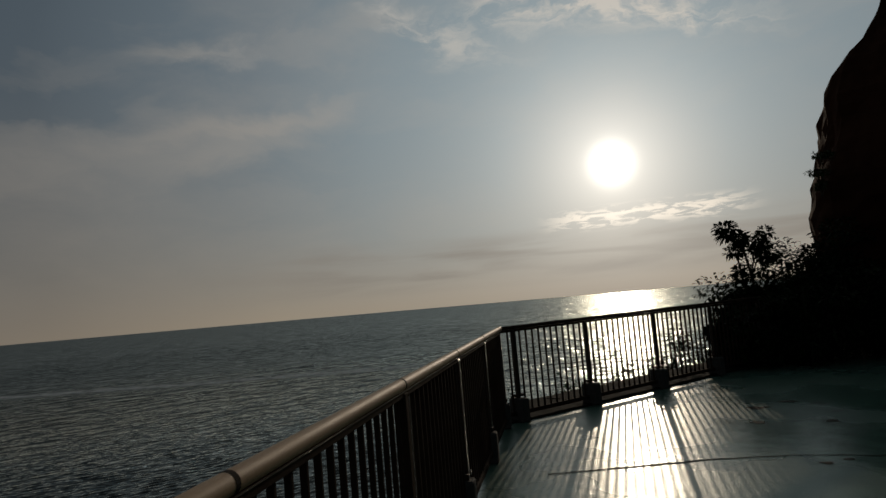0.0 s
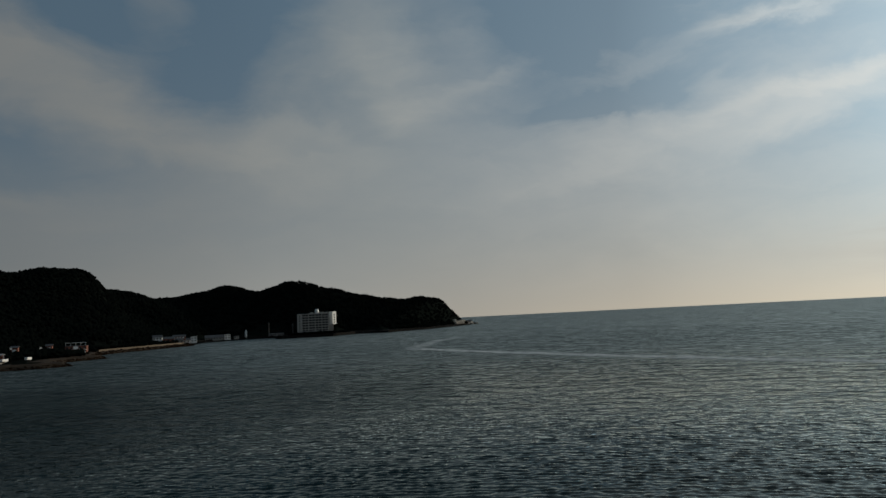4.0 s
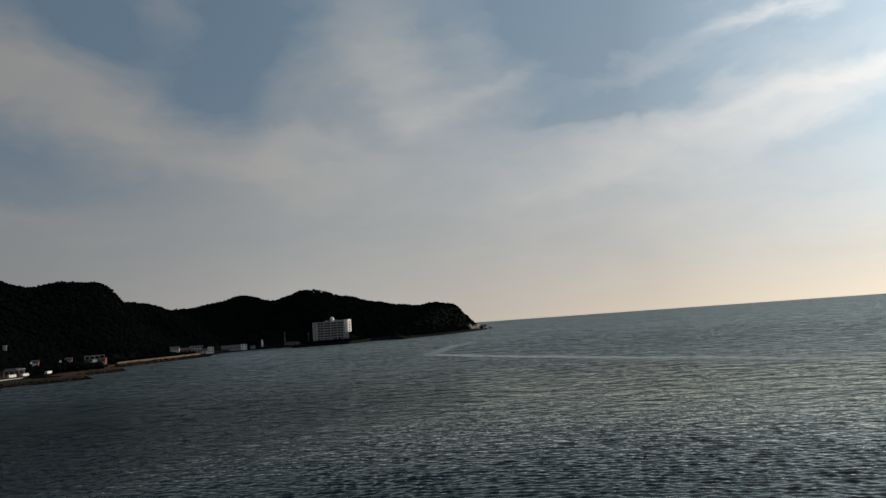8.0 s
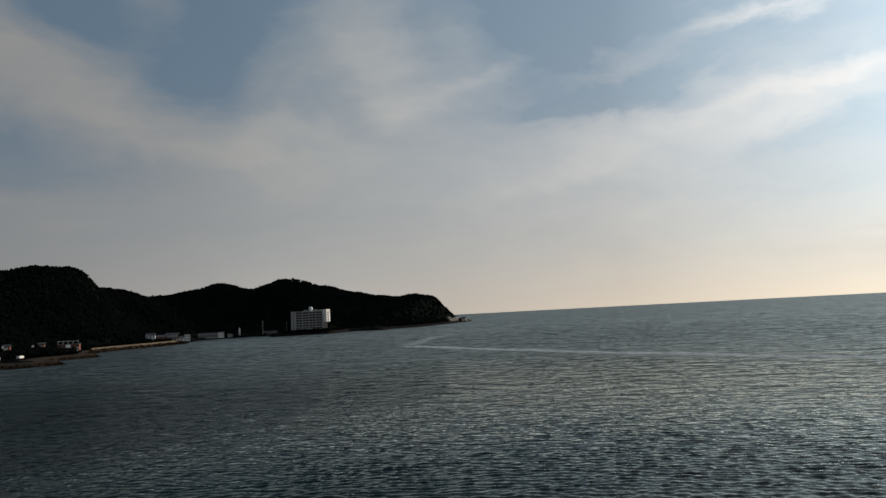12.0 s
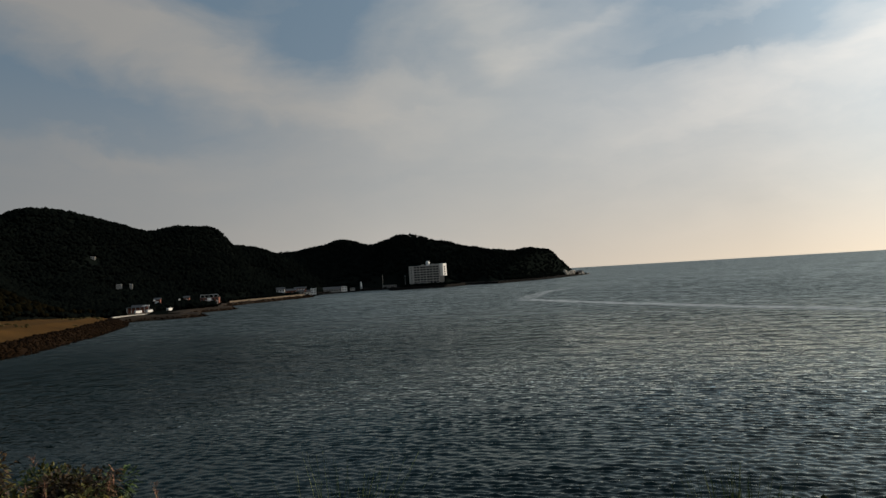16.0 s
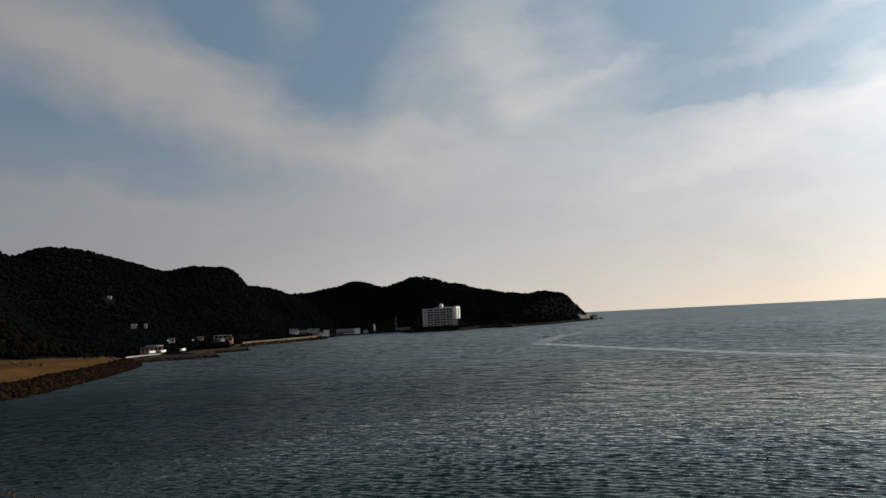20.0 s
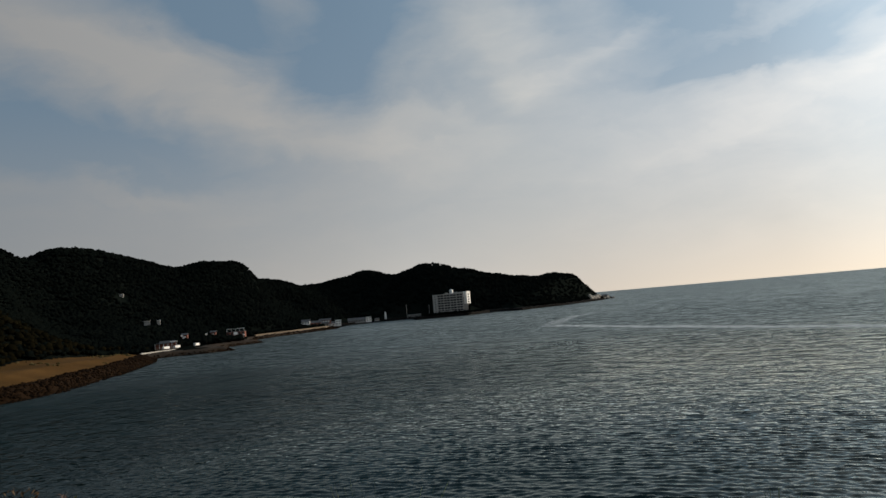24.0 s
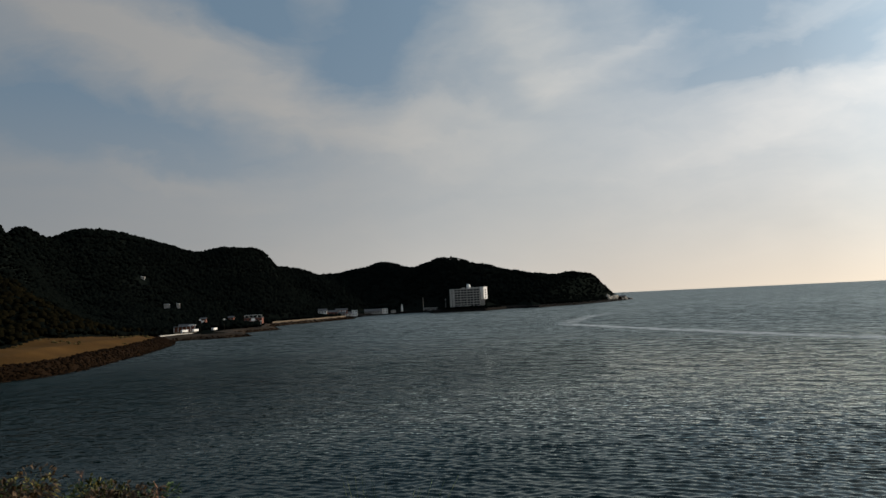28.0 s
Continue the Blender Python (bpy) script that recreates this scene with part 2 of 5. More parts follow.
def water_material():
    m = bpy.data.materials.new("sea_water")
    m.use_nodes = True
    n = Nodes(m.node_tree)
    b = m.node_tree.nodes["Principled BSDF"]
    pos = n.add("ShaderNodeNewGeometry").outputs["Position"]
    dist = n.vmath("LENGTH", pos, out=1)
    body = n.noise(n.vmath("MULTIPLY", pos, (0.6, 1.0, 1.0)), 0.02, 4.0)
    col = n.ramp(body, [(0.35, (0.0010, 0.0071, 0.0084)), (0.65, (0.0021, 0.0116, 0.0128))])
    # the pale line of foam and slack water across the bay, and its broad arm that turns seaward
    s = n.add("ShaderNodeSeparateXYZ", {0: pos})
    sx, sy = s.outputs[0], s.outputs[1]
    wob = n.math("MULTIPLY", n.math("SUBTRACT", n.noise(pos, 0.03, 3.0), 0.5), 14.0)
    yy = n.math("SUBTRACT", sy, 200.0)
    cx = n.math("ADD", 128.0, n.math("ADD", n.math("MULTIPLY", yy, -0.50), n.math("MULTIPLY", n.math("MULTIPLY", yy, yy), 0.00053)))
    off = n.math("DIVIDE", n.math("ABSOLUTE", n.math("ADD", n.math("SUBTRACT", sx, cx), wob)), 9.0)
    line = n.math("MULTIPLY", n.math("SUBTRACT", 1.0, n.smooth(off, 0.0, 1.0)), n.math("MULTIPLY", n.smooth(sy, 60, 190), n.math("SUBTRACT", 1.0, n.smooth(sy, 375, 405))))
    yb = n.math("SUBTRACT", sy, 387.0)
    bx = n.math("ADD", 52.0, n.math("ADD", n.math("MULTIPLY", yb, 0.2), n.math("MULTIPLY", n.math("MULTIPLY", yb, yb), 0.001)))
    boff = n.math("DIVIDE", n.math("ABSOLUTE", n.math("ADD", n.math("SUBTRACT", sx, bx), wob)), 9.0)
    arm = n.math("MULTIPLY", n.math("SUBTRACT", 1.0, n.smooth(boff, 0.2, 1.0)), n.math("MULTIPLY", n.smooth(sy, 380, 410), n.math("SUBTRACT", 1.0, n.smooth(sy, 480, 600))))
    line = n.math("MAXIMUM", line, n.math("MULTIPLY", arm, 0.55))
    patch = n.smooth(n.noise(n.vmath("MULTIPLY", pos, (1.0, 1.0, 0.0)), 0.22, 6.0, 0.75), 0.36, 0.66)
    foam = n.math("MINIMUM", 1.0, n.math("MULTIPLY", line, n.math("MULTIPLY", patch, 1.8)))
    col = n.mix(foam, col, (0.62, 0.63, 0.62))
    rough = n.math("ADD", n.math("ADD", 0.07, n.math("MULTIPLY", n.smooth(dist, 60.0, 400.0), 0.30)), n.math("MULTIPLY", foam, 0.4))
    # wind waves finer than the mesh, and the longer ones that still tell farther out: crests along u, travel along v
    u = n.vmath("DOT_PRODUCT", pos, (0.951, -0.309, 0.0), out=1)
    v = n.vmath("DOT_PRODUCT", pos, (0.309, 0.951, 0.0), out=1)
    st = n.add("ShaderNodeCombineXYZ", {0: n.math("MULTIPLY", u, 0.85), 1: n.math("MULTIPLY", v, 1.25)}).outputs[0]
    def train(scale, height, rise, fade):
        """One size of wave: how high, where it begins to tell and where it grows too small to see."""
        reach = n.math("MULTIPLY", n.smooth(dist, *rise), n.math("SUBTRACT", 1.0, n.smooth(dist, *fade)))
        return n.math("MULTIPLY", n.noise(st, scale, 2.0, 0.5, 0.3), n.math("MULTIPLY", reach, height))

    fine = train(2.6, 0.02, (-2.0, -1.0), (40.0, 130.0))
    ripple = n.math("ADD", train(1.0, 0.11, (-2.0, -1.0), (90.0, 210.0)), train(0.8, 0.20, (60.0, 110.0), (110.0, 210.0)))
    wave = train(0.40, 0.62, (60.0, 120.0), (130.0, 260.0))
    swell = train(0.15, 2.3, (80.0, 190.0), (330.0, 800.0))
    roll = train(0.055, 5.4, (200.0, 480.0), (6000.0, 7000.0))
    # the waves' faces lean to the shore: steeper on this side than behind
    lean = n.math("MULTIPLY", v, 0.035)
    # the head of the bay lies in the lee: calmer, its sky reflection dimmed by place
    lee = n.smooth(n.math("ADD", sx, n.math("MULTIPLY", sy, 0.18)), -45.0, 45.0)
    lee_dim = n.math("ADD", 0.58, n.math("MULTIPLY", lee, 0.42))
    h = n.math("ADD", n.math("ADD", fine, ripple), n.math("ADD", n.math("ADD", wave, swell), n.math("ADD", roll, lean)))
    gust = n.ramp(n.noise(n.vmath("MULTIPLY", pos, (0.6, 1.0, 1.0)), 0.03, 4.0, 0.6), [(0.32, 0.94), (0.52, 1.0), (0.7, 1.05)])
    gust = n.math("MULTIPLY", gust, lee_dim)
    bump = n.add("ShaderNodeBump", {"Strength": 1.0, "Distance": 1.0, "Height": h}).outputs[0]
    fres = n.add("ShaderNodeFresnel", {"IOR": 1.333, "Normal": bump}).outputs[0]
    # close by on the right the sky reflection is strengthened by place
    near = n.math("MULTIPLY", n.smooth(sx, 5.0, 45.0), n.math("SUBTRACT", 1.0, n.smooth(dist, 50.0, 105.0)))
    fac = n.math("MULTIPLY", n.math("MULTIPLY", n.math("MULTIPLY", n.math("POWER", fres, 1.2), n.math("SUBTRACT", n.math("ADD", 1.36, n.math("MULTIPLY", near, 0.36)), n.math("MULTIPLY", n.smooth(dist, 50.0, 235.0), 0.76))), gust), n.math("SUBTRACT", 1.0, n.math("MULTIPLY", foam, 0.9)))
    deep = n.add("ShaderNodeBsdfDiffuse", {"Color": col})
    gloss = n.add("ShaderNodeBsdfGlossy", {"Color": (0.92, 0.99, 0.955, 1), "Roughness": rough, "Normal": bump})
    mixed = n.add("ShaderNodeMixShader", {0: fac, 1: deep.outputs[0], 2: gloss.outputs[0]})
    out = m.node_tree.nodes["Material Output"]
    m.node_tree.links.new(mixed.outputs[0], out.inputs[0])
    m.node_tree.nodes.remove(b)
    return m


def floor_material():
    """Worn grey-green coating, wet in places."""
    m = bpy.data.materials.new("terrace_coating")
    m.use_nodes = True
    n = Nodes(m.node_tree)
    b = m.node_tree.nodes["Principled BSDF"]
    v = n.add("ShaderNodeTexCoord").outputs["Object"]
    big, mid, fine = n.noise(v, 0.7, 4.0), n.noise(v, 4.0, 5.0), n.noise(v, 60.0, 3.0)
    col = n.ramp(n.math("ADD", n.math("MULTIPLY", big, 0.6), n.math("MULTIPLY", mid, 0.4)), [(0.3, (0.050, 0.098, 0.070)), (0.55, (0.090, 0.170, 0.122)), (0.75, (0.130, 0.215, 0.160))])
    stain = n.smooth(n.noise(v, 2.2, 5.0, 0.6), 0.64, 0.70)
    col = n.mix(n.math("MULTIPLY", stain, 0.75), col, (0.03, 0.028, 0.022))
    m.node_tree.links.new(col, b.inputs["Base Color"])
    wet = n.smooth(n.noise(v, 0.45, 3.0), 0.40, 0.60)
    m.node_tree.links.new(n.math("SUBTRACT", 0.31, n.math("MULTIPLY", wet, 0.15)), b.inputs["Roughness"])
    b.inputs["Specular Tint"].default_value = (0.72, 1.0, 0.86, 1)
    hb = n.add("ShaderNodeBump", {"Strength": 0.45, "Distance": 0.012, "Height": n.math("ADD", n.math("MULTIPLY", mid, 0.8), n.math("MULTIPLY", fine, 0.35))})
    m.node_tree.links.new(hb.outputs[0], b.inputs["Normal"])
    return m


WATER = water_material()
FLOOR = floor_material()
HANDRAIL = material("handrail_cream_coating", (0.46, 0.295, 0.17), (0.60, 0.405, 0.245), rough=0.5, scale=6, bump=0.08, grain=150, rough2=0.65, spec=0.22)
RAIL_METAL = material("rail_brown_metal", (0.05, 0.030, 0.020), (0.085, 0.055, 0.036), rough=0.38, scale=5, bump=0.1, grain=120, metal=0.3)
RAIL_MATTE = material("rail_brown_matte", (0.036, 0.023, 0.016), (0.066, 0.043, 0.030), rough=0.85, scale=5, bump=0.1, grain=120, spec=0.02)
RAIL_RING = material("rail_joint_dark", (0.014, 0.010, 0.008), (0.03, 0.022, 0.017), rough=0.9, bump=0.0, spec=0.1)
GLINT = material("post_edge_glint", (0.45, 0.43, 0.40), (0.62, 0.60, 0.56), rough=0.3, metal=0.9, bump=0.05)
CONCRETE = material("weathered_concrete", (0.045, 0.04, 0.034), (0.11, 0.098, 0.082), rough=0.85, scale=1.5, bump=0.5, grain=30)
# darker all over than the footing blocks' concrete
LEDGE = material("dark_ledge_concrete", (0.012, 0.011, 0.008), (0.034, 0.030, 0.022), rough=0.95, scale=2.5, bump=0.6, grain=24, spec=0.03)
CLIFF = material("reddish_cliff_rock", (0.030, 0.011, 0.006), (0.080, 0.033, 0.018), rough=0.95, scale=0.5, bump=0.8, grain=4, spec=0.03)
SOIL = material("dark_soil", (0.035, 0.028, 0.018), (0.08, 0.062, 0.04), rough=0.95, scale=0.4, bump=0.6, grain=6)
# as near-black as the crowns above it: hill shade put into the colour
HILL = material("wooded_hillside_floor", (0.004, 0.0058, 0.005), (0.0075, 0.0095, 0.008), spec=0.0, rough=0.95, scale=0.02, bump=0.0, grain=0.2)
SAND = material("coarse_yellow_sand", (0.050, 0.026, 0.007), (0.115, 0.058, 0.015), rough=0.95, scale=0.06, bump=0.4, grain=1.2, spec=0.05)
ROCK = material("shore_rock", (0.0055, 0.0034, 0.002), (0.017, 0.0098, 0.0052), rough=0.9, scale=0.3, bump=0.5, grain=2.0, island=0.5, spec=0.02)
REEF = material("flat_brown_reef", (0.012, 0.009, 0.006), (0.055, 0.037, 0.023), rough=0.9, scale=0.12, bump=0.5, grain=1.5, spec=0.1)
BARK = material("bark", (0.05, 0.035, 0.025), (0.11, 0.08, 0.055), rough=0.9, scale=5, bump=0.5, grain=40)
LEAF = leaf_material("dark_green_leaves", (0.022, 0.042, 0.012), (0.060, 0.095, 0.028))
# shaded copy of the green leaves: the backlit silhouette is put into the colour
LEAF_SHADE = leaf_material("silhouette_dark_leaves", (0.008, 0.014, 0.006), (0.022, 0.034, 0.012), spec=0.05)
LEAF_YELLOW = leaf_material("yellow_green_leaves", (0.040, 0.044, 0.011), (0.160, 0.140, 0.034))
LEAF_BROWN = leaf_material("reddish_brown_leaves", (0.024, 0.016, 0.008), (0.075, 0.045, 0.020))
GRASS = leaf_material("pale_green_grass", (0.08, 0.12, 0.028), (0.19, 0.22, 0.07))
DRY = leaf_material("dry_scrub", (0.03, 0.026, 0.012), (0.085, 0.065, 0.03), spec=0.0)
PLUME = leaf_material("reddish_dry_plume", (0.16, 0.075, 0.045), (0.36, 0.20, 0.13))
# near-black, bluish crowns: the hills' shade and haze are mixed into the colour
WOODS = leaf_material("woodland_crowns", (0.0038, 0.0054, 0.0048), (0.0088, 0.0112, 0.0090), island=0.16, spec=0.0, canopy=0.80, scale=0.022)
PALE_ROCK = material("pale_point_rock", (0.30, 0.26, 0.21), (0.55, 0.49, 0.41), rough=0.9, scale=0.4, bump=0.4, grain=2.0)
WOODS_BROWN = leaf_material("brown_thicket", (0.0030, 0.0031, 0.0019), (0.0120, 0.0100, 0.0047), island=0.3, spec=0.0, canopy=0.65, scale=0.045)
WHITE = material("white_paint", (0.62, 0.61, 0.58), (0.80, 0.79, 0.76), rough=0.6, scale=0.3, bump=0.1, grain=5)
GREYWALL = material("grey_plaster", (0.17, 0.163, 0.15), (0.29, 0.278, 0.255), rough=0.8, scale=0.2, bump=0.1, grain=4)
REDWALL = material("red_brown_boards", (0.11, 0.035, 0.022), (0.20, 0.075, 0.045), rough=0.8, scale=0.6, bump=0.1, grain=4)
DARKROOF = material("dark_roof_tiles", (0.03, 0.03, 0.032), (0.07, 0.068, 0.07), rough=0.6, scale=0.8, bump=0.2, grain=6)
GLASS = material("dark_window_glass", (0.015, 0.018, 0.02), (0.03, 0.035, 0.04), rough=0.12, bump=0.0, spec=0.6)
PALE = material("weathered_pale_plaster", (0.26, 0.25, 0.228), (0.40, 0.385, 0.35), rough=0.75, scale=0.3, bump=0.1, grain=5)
# quay concrete made near-black: its shaded look is put into the colour
QUAY = material("shade_dark_quay_concrete", (0.006, 0.0056, 0.005), (0.015, 0.014, 0.0125), rough=0.9, scale=0.2, bump=0.3, grain=2, spec=0.03)
BEIGE = material("beige_seawall_concrete", (0.075, 0.056, 0.037), (0.14, 0.106, 0.07), rough=0.9, scale=0.15, bump=0.3, grain=2)


# ---- mesh helpers ----
def mesh_object(name, verts, faces, mats, parent=None, smooth=False, label="", index=None):
    me = bpy.data.meshes.new(name)
    verts, faces = np.asarray(verts, np.float32), np.asarray(faces, np.int32)
    k = faces.shape[1]
    me.vertices.add(len(verts))
    me.vertices.foreach_set("co", verts.ravel())
    me.loops.add(faces.size)
    me.loops.foreach_set("vertex_index", faces.ravel())
    me.polygons.add(len(faces))
    me.polygons.foreach_set("loop_start", np.arange(0, faces.size, k, dtype=np.int32))
    me.polygons.foreach_set("use_smooth", np.full(len(faces), smooth))
    for m in mats if isinstance(mats, (list, tuple)) else [mats]:
        me.materials.append(m)
    if index is not None:
        me.polygons.foreach_set("material_index", np.asarray(index, np.int32))
    me.update(calc_edges=True)
    me.validate()
    ob = new(name, me)
    ob.parent = parent
    return tagged(ob, label)


def part(name, bm, mat, parent=None, label="", smooth=False):
    me = bpy.data.meshes.new(name)
    for f in bm.faces:
        f.smooth = smooth
    bm.to_mesh(me)
    bm.free()
    me.materials.append(mat)
    ob = new(name, me)
    ob.parent = parent
    return tagged(ob, label)


def shared(name, mesh, m, parent):
    ob = new(name, mesh)
    ob.parent, ob.matrix_local = parent, m
    return ob


def empty(name, m, label, category, group="", kind=""):
    ob = new(name)
    ob.empty_display_size = 0.2
    ob.matrix_world = m
    return tagged(ob, label, category, group, kind)


def box(x0, y0, z0, x1, y1, z1, bevel=0.0, bm=None):
    bm = bm or bmesh.new()
    r = bmesh.ops.create_cube(bm, size=1.0)
    bmesh.ops.scale(bm, vec=(x1 - x0, y1 - y0, z1 - z0), verts=r["verts"])
    bmesh.ops.translate(bm, vec=((x0 + x1) / 2, (y0 + y1) / 2, (z0 + z1) / 2), verts=r["verts"])
    if bevel:
        edges = list({e for v in r["verts"] for e in v.link_edges})
        bmesh.ops.bevel(bm, geom=edges, offset=bevel, segments=1, affect="EDGES", profile=0.5)
    return bm


def tube(points, radii, sides=10, bm=None, cap=True):
    bm = bm or bmesh.new()
    rings = []
    pts = [Vector(p) for p in points]
    for i, p in enumerate(pts):
        t = (pts[min(i + 1, len(pts) - 1)] - pts[max(i - 1, 0)]).normalized()
        a = t.orthogonal().normalized() if abs(t.z) > 0.95 else t.cross(Vector((0, 0, 1))).normalized()
        b = t.cross(a)
        r = radii[i] if isinstance(radii, (list, tuple)) else radii
        rings.append([bm.verts.new(p + (a * math.cos(w) + b * math.sin(w)) * r) for w in (2 * math.pi * k / sides for k in range(sides))])
    for u, v in zip(rings, rings[1:]):
        for k in range(sides):
            bm.faces.new((u[k], u[(k + 1) % sides], v[(k + 1) % sides], v[k]))
    if cap:
        bm.faces.new(rings[0][::-1])
        bm.faces.new(rings[-1])
    return bm


def fbm(x, y, seed, octaves=4, gain=0.5):
    """Smooth noise over arrays, as sums of turned waves."""
    rng = np.random.default_rng(seed)
    out, amp, f = np.zeros_like(x), 1.0, 1.0
    for _ in range(octaves):
        for _ in range(5):
            a, ph, k = rng.uniform(0, 2 * np.pi), rng.uniform(0, 2 * np.pi), f * rng.uniform(0.7, 1.4)
            out += amp * 0.45 * np.sin(k * (np.cos(a) * x + np.sin(a) * y) + ph + 0.8 * np.sin(0.6 * k * (np.sin(a) * x - np.cos(a) * y) + ph))
        amp, f = amp * gain, f * 2.1
    return out


def inside_distance(px, py, poly):
    """Signed distance to a closed outline, positive within."""
    px, py = px.ravel(), py.ravel()
    best, odd = np.full(px.shape, 1e18), np.zeros(px.shape, bool)
    for (ax, ay), (bx, by) in zip(poly, poly[1:] + poly[:1]):
        dx, dy = bx - ax, by - ay
        t = np.clip(((px - ax) * dx + (py - ay) * dy) / (dx * dx + dy * dy), 0, 1)
        best = np.minimum(best, (px - ax - t * dx) ** 2 + (py - ay - t * dy) ** 2)
        if ay != by:
            odd ^= ((ay > py) != (by > py)) & (px < (py - ay) * dx / dy + ax)
    return np.where(odd, 1, -1) * np.sqrt(best)


def grid_faces(rows, cols, closed=False):
    i, j = np.meshgrid(np.arange(rows - 1), np.arange(cols if closed else cols - 1), indexing="ij")
    j2 = (j + 1) % cols
    return np.stack([i * cols + j, i * cols + j2, (i + 1) * cols + j2, (i + 1) * cols + j], -1).reshape(-1, 4)


# ---- sea: one sheet to the horizon ----
def build_sea():
    az = np.radians(np.r_[np.arange(-95, 46, 0.2), np.arange(46, 265, 3.0)])
    r = [6.0]
    while r[-1] < 4900:
        r.append(r[-1] + (0.9 if r[-1] < 28 else 0.15 if r[-1] < 62 else 0.22 * max(1.0, r[-1] / 80.0) ** 1.55))
    r = np.array(r)
    rr, aa = np.meshgrid(r, az, indexing="ij")
    x, y = -np.sin(aa) * rr, np.cos(aa) * rr
    step = np.maximum(np.gradient(r), 0.6 * r * radians(0.2))[:, None]
    rng = np.random.default_rng(5)
    z = np.zeros_like(x)
    for lam, amp, n in ((3.4, 0.005, 5), (2.2, 0.008, 9), (1.5, 0.0105, 16), (1.1, 0.0165, 22), (0.85, 0.0150, 22), (0.6, 0.0105, 24)):
        for _ in range(n):
            a, l = radians(72) + rng.normal(0, 0.38), lam * rng.uniform(0.75, 1.3)
            fade = np.clip((l / step - 2.4) / 2.6, 0, 1)
            if not fade.any():
                continue
            top = int((fade[:, 0] > 0).nonzero()[0].max()) + 1
            k = 2 * np.pi / l
            ph = k * (np.cos(a) * x[:top] + np.sin(a) * y[:top]) + rng.uniform(0, 6.28)
            z[:top] += 0.75 * amp * (np.sin(ph) + 0.25 * np.cos(2 * ph)) * fade[:top]
    lee = np.clip((x + 0.18 * y + 60) / 110, 0, 1)
    z *= (1 + 0.12 * fbm(x * 0.06, y * 0.06, 3, 2)) * (0.5 + 0.5 * lee)
    v = np.stack([x, y, z], -1).reshape(-1, 3)
    ob = mesh_object("sea_water", v, grid_faces(len(r), len(az), True)[:, ::-1], WATER, smooth=True)
    tagged(ob, "dark blue-green rippled sea with a pale foam line", "sea", kind="structure")


build_sea()

# ---- far land round the bay ----
SHORE_NEAR = [(-420, -40), (-260, 60), (-190, 120), (-152, 165), (-131, 200), (-130, 220), (-136, 247), (-143, 287), (-160, 350), (-180, 398), (-172, 404), (-152, 410), (-141, 421), (-146, 436), (-163, 452), (-165, 482), (-151, 508), (-149, 517), (-158, 530)]
SHORE_TOWN = [(-172, 560), (-178, 600), (-170, 640), (-160, 662), (-147, 705), (-133, 744), (-142, 800), (-140, 850), (-109, 905), (-60, 925), (-52, 842), (14, 849), (43, 905), (62, 905), (84, 882), (104, 918)]
SHORE_HEAD = [(142, 957), (214, 1087), (262, 1190), (290, 1275), (296, 1292), (250, 1350), (150, 1500), (-200, 1900), (-2500, 2600), (-4500, 2500), (-4500, -2500), (900, -2500), (420, -400), (120, -90), (-40, -60)]
COAST = SHORE_NEAR + SHORE_TOWN + SHORE_HEAD
BEACH = [(-152, 165), (-131, 200), (-130, 220), (-136, 247), (-143, 287), (-160, 350), (-178, 385), (-196, 392), (-190, 345), (-178, 300), (-176, 262), (-172, 232), (-190, 190)]
# hills: place of the top, height, half-width across the view, half-depth
HILLS_HEAD = [(254, 1215, 11, 22, 45), (232, 1185, 22, 26, 45), (203, 1150, 36, 24, 60), (163, 1115, 42.5, 30, 65), (107, 1091, 41, 49, 70), (48, 1065, 33, 47, 70), (-6, 1042, 59, 77, 75), (-46, 1065, 59, 43, 75), (-94, 1091, 51, 77, 80)]
HILLS_BACK = [(-146, 1112, 67, 39, 85), (-201, 1119, 63, 53, 100), (-262, 1117, 41, 47, 120), (-286, 1023, 67, 69, 120), (-288, 902, 74, 31, 110), (-319, 861, 85, 46, 120), (-354, 833, 56, 36, 120)]
HILLS_LEFT = [(-377, 788, 88, 48, 120), (-392, 731, 85, 34, 110), (-408, 674, 93, 41, 110), (-409, 593, 88, 29, 90), (-341, 438, 90.5, 33, 75), (-346, 398, 72, 26, 70), (-270, 300, 40, 45, 45), (-420, 250, 90, 90, 90), (-30, -150, 40, 120, 60)]


def land_height(x, y):
    x, y = np.asarray(x, float), np.asarray(y, float)
    d = inside_distance(x, y, COAST).reshape(x.shape)
    total = np.zeros_like(x)
    for hx, hy, h, wa, wr in HILLS_HEAD + HILLS_BACK + HILLS_LEFT:
        n = math.hypot(hx, hy)
        ux, uy = hx / n, hy / n
        du, dv = (x - hx) * ux + (y - hy) * uy, (x - hx) * uy - (y - hy) * ux
        total += (h * np.exp(-0.5 * ((dv / wa) ** 2 + (du / wr) ** 2))) ** 3
    hill = np.cbrt(total)
    ramp = np.clip((d - 9) / 34, 0, 1)
    ramp = ramp * ramp * (3 - 2 * ramp)
    shelf = np.where(d < 0, d * 0.35, np.minimum(d * 0.55, 2.6) + 0.035 * np.clip(d - 5, 0, 80))
    b = np.clip(inside_distance(x, y, BEACH).reshape(x.shape) / 18, 0, 1)
    rough = fbm(x * 0.03, y * 0.03, 8, 4) * 2.6 * ramp
    return np.clip(shelf, -4, None) + b * 3.5 + hill * ramp + rough, d, b


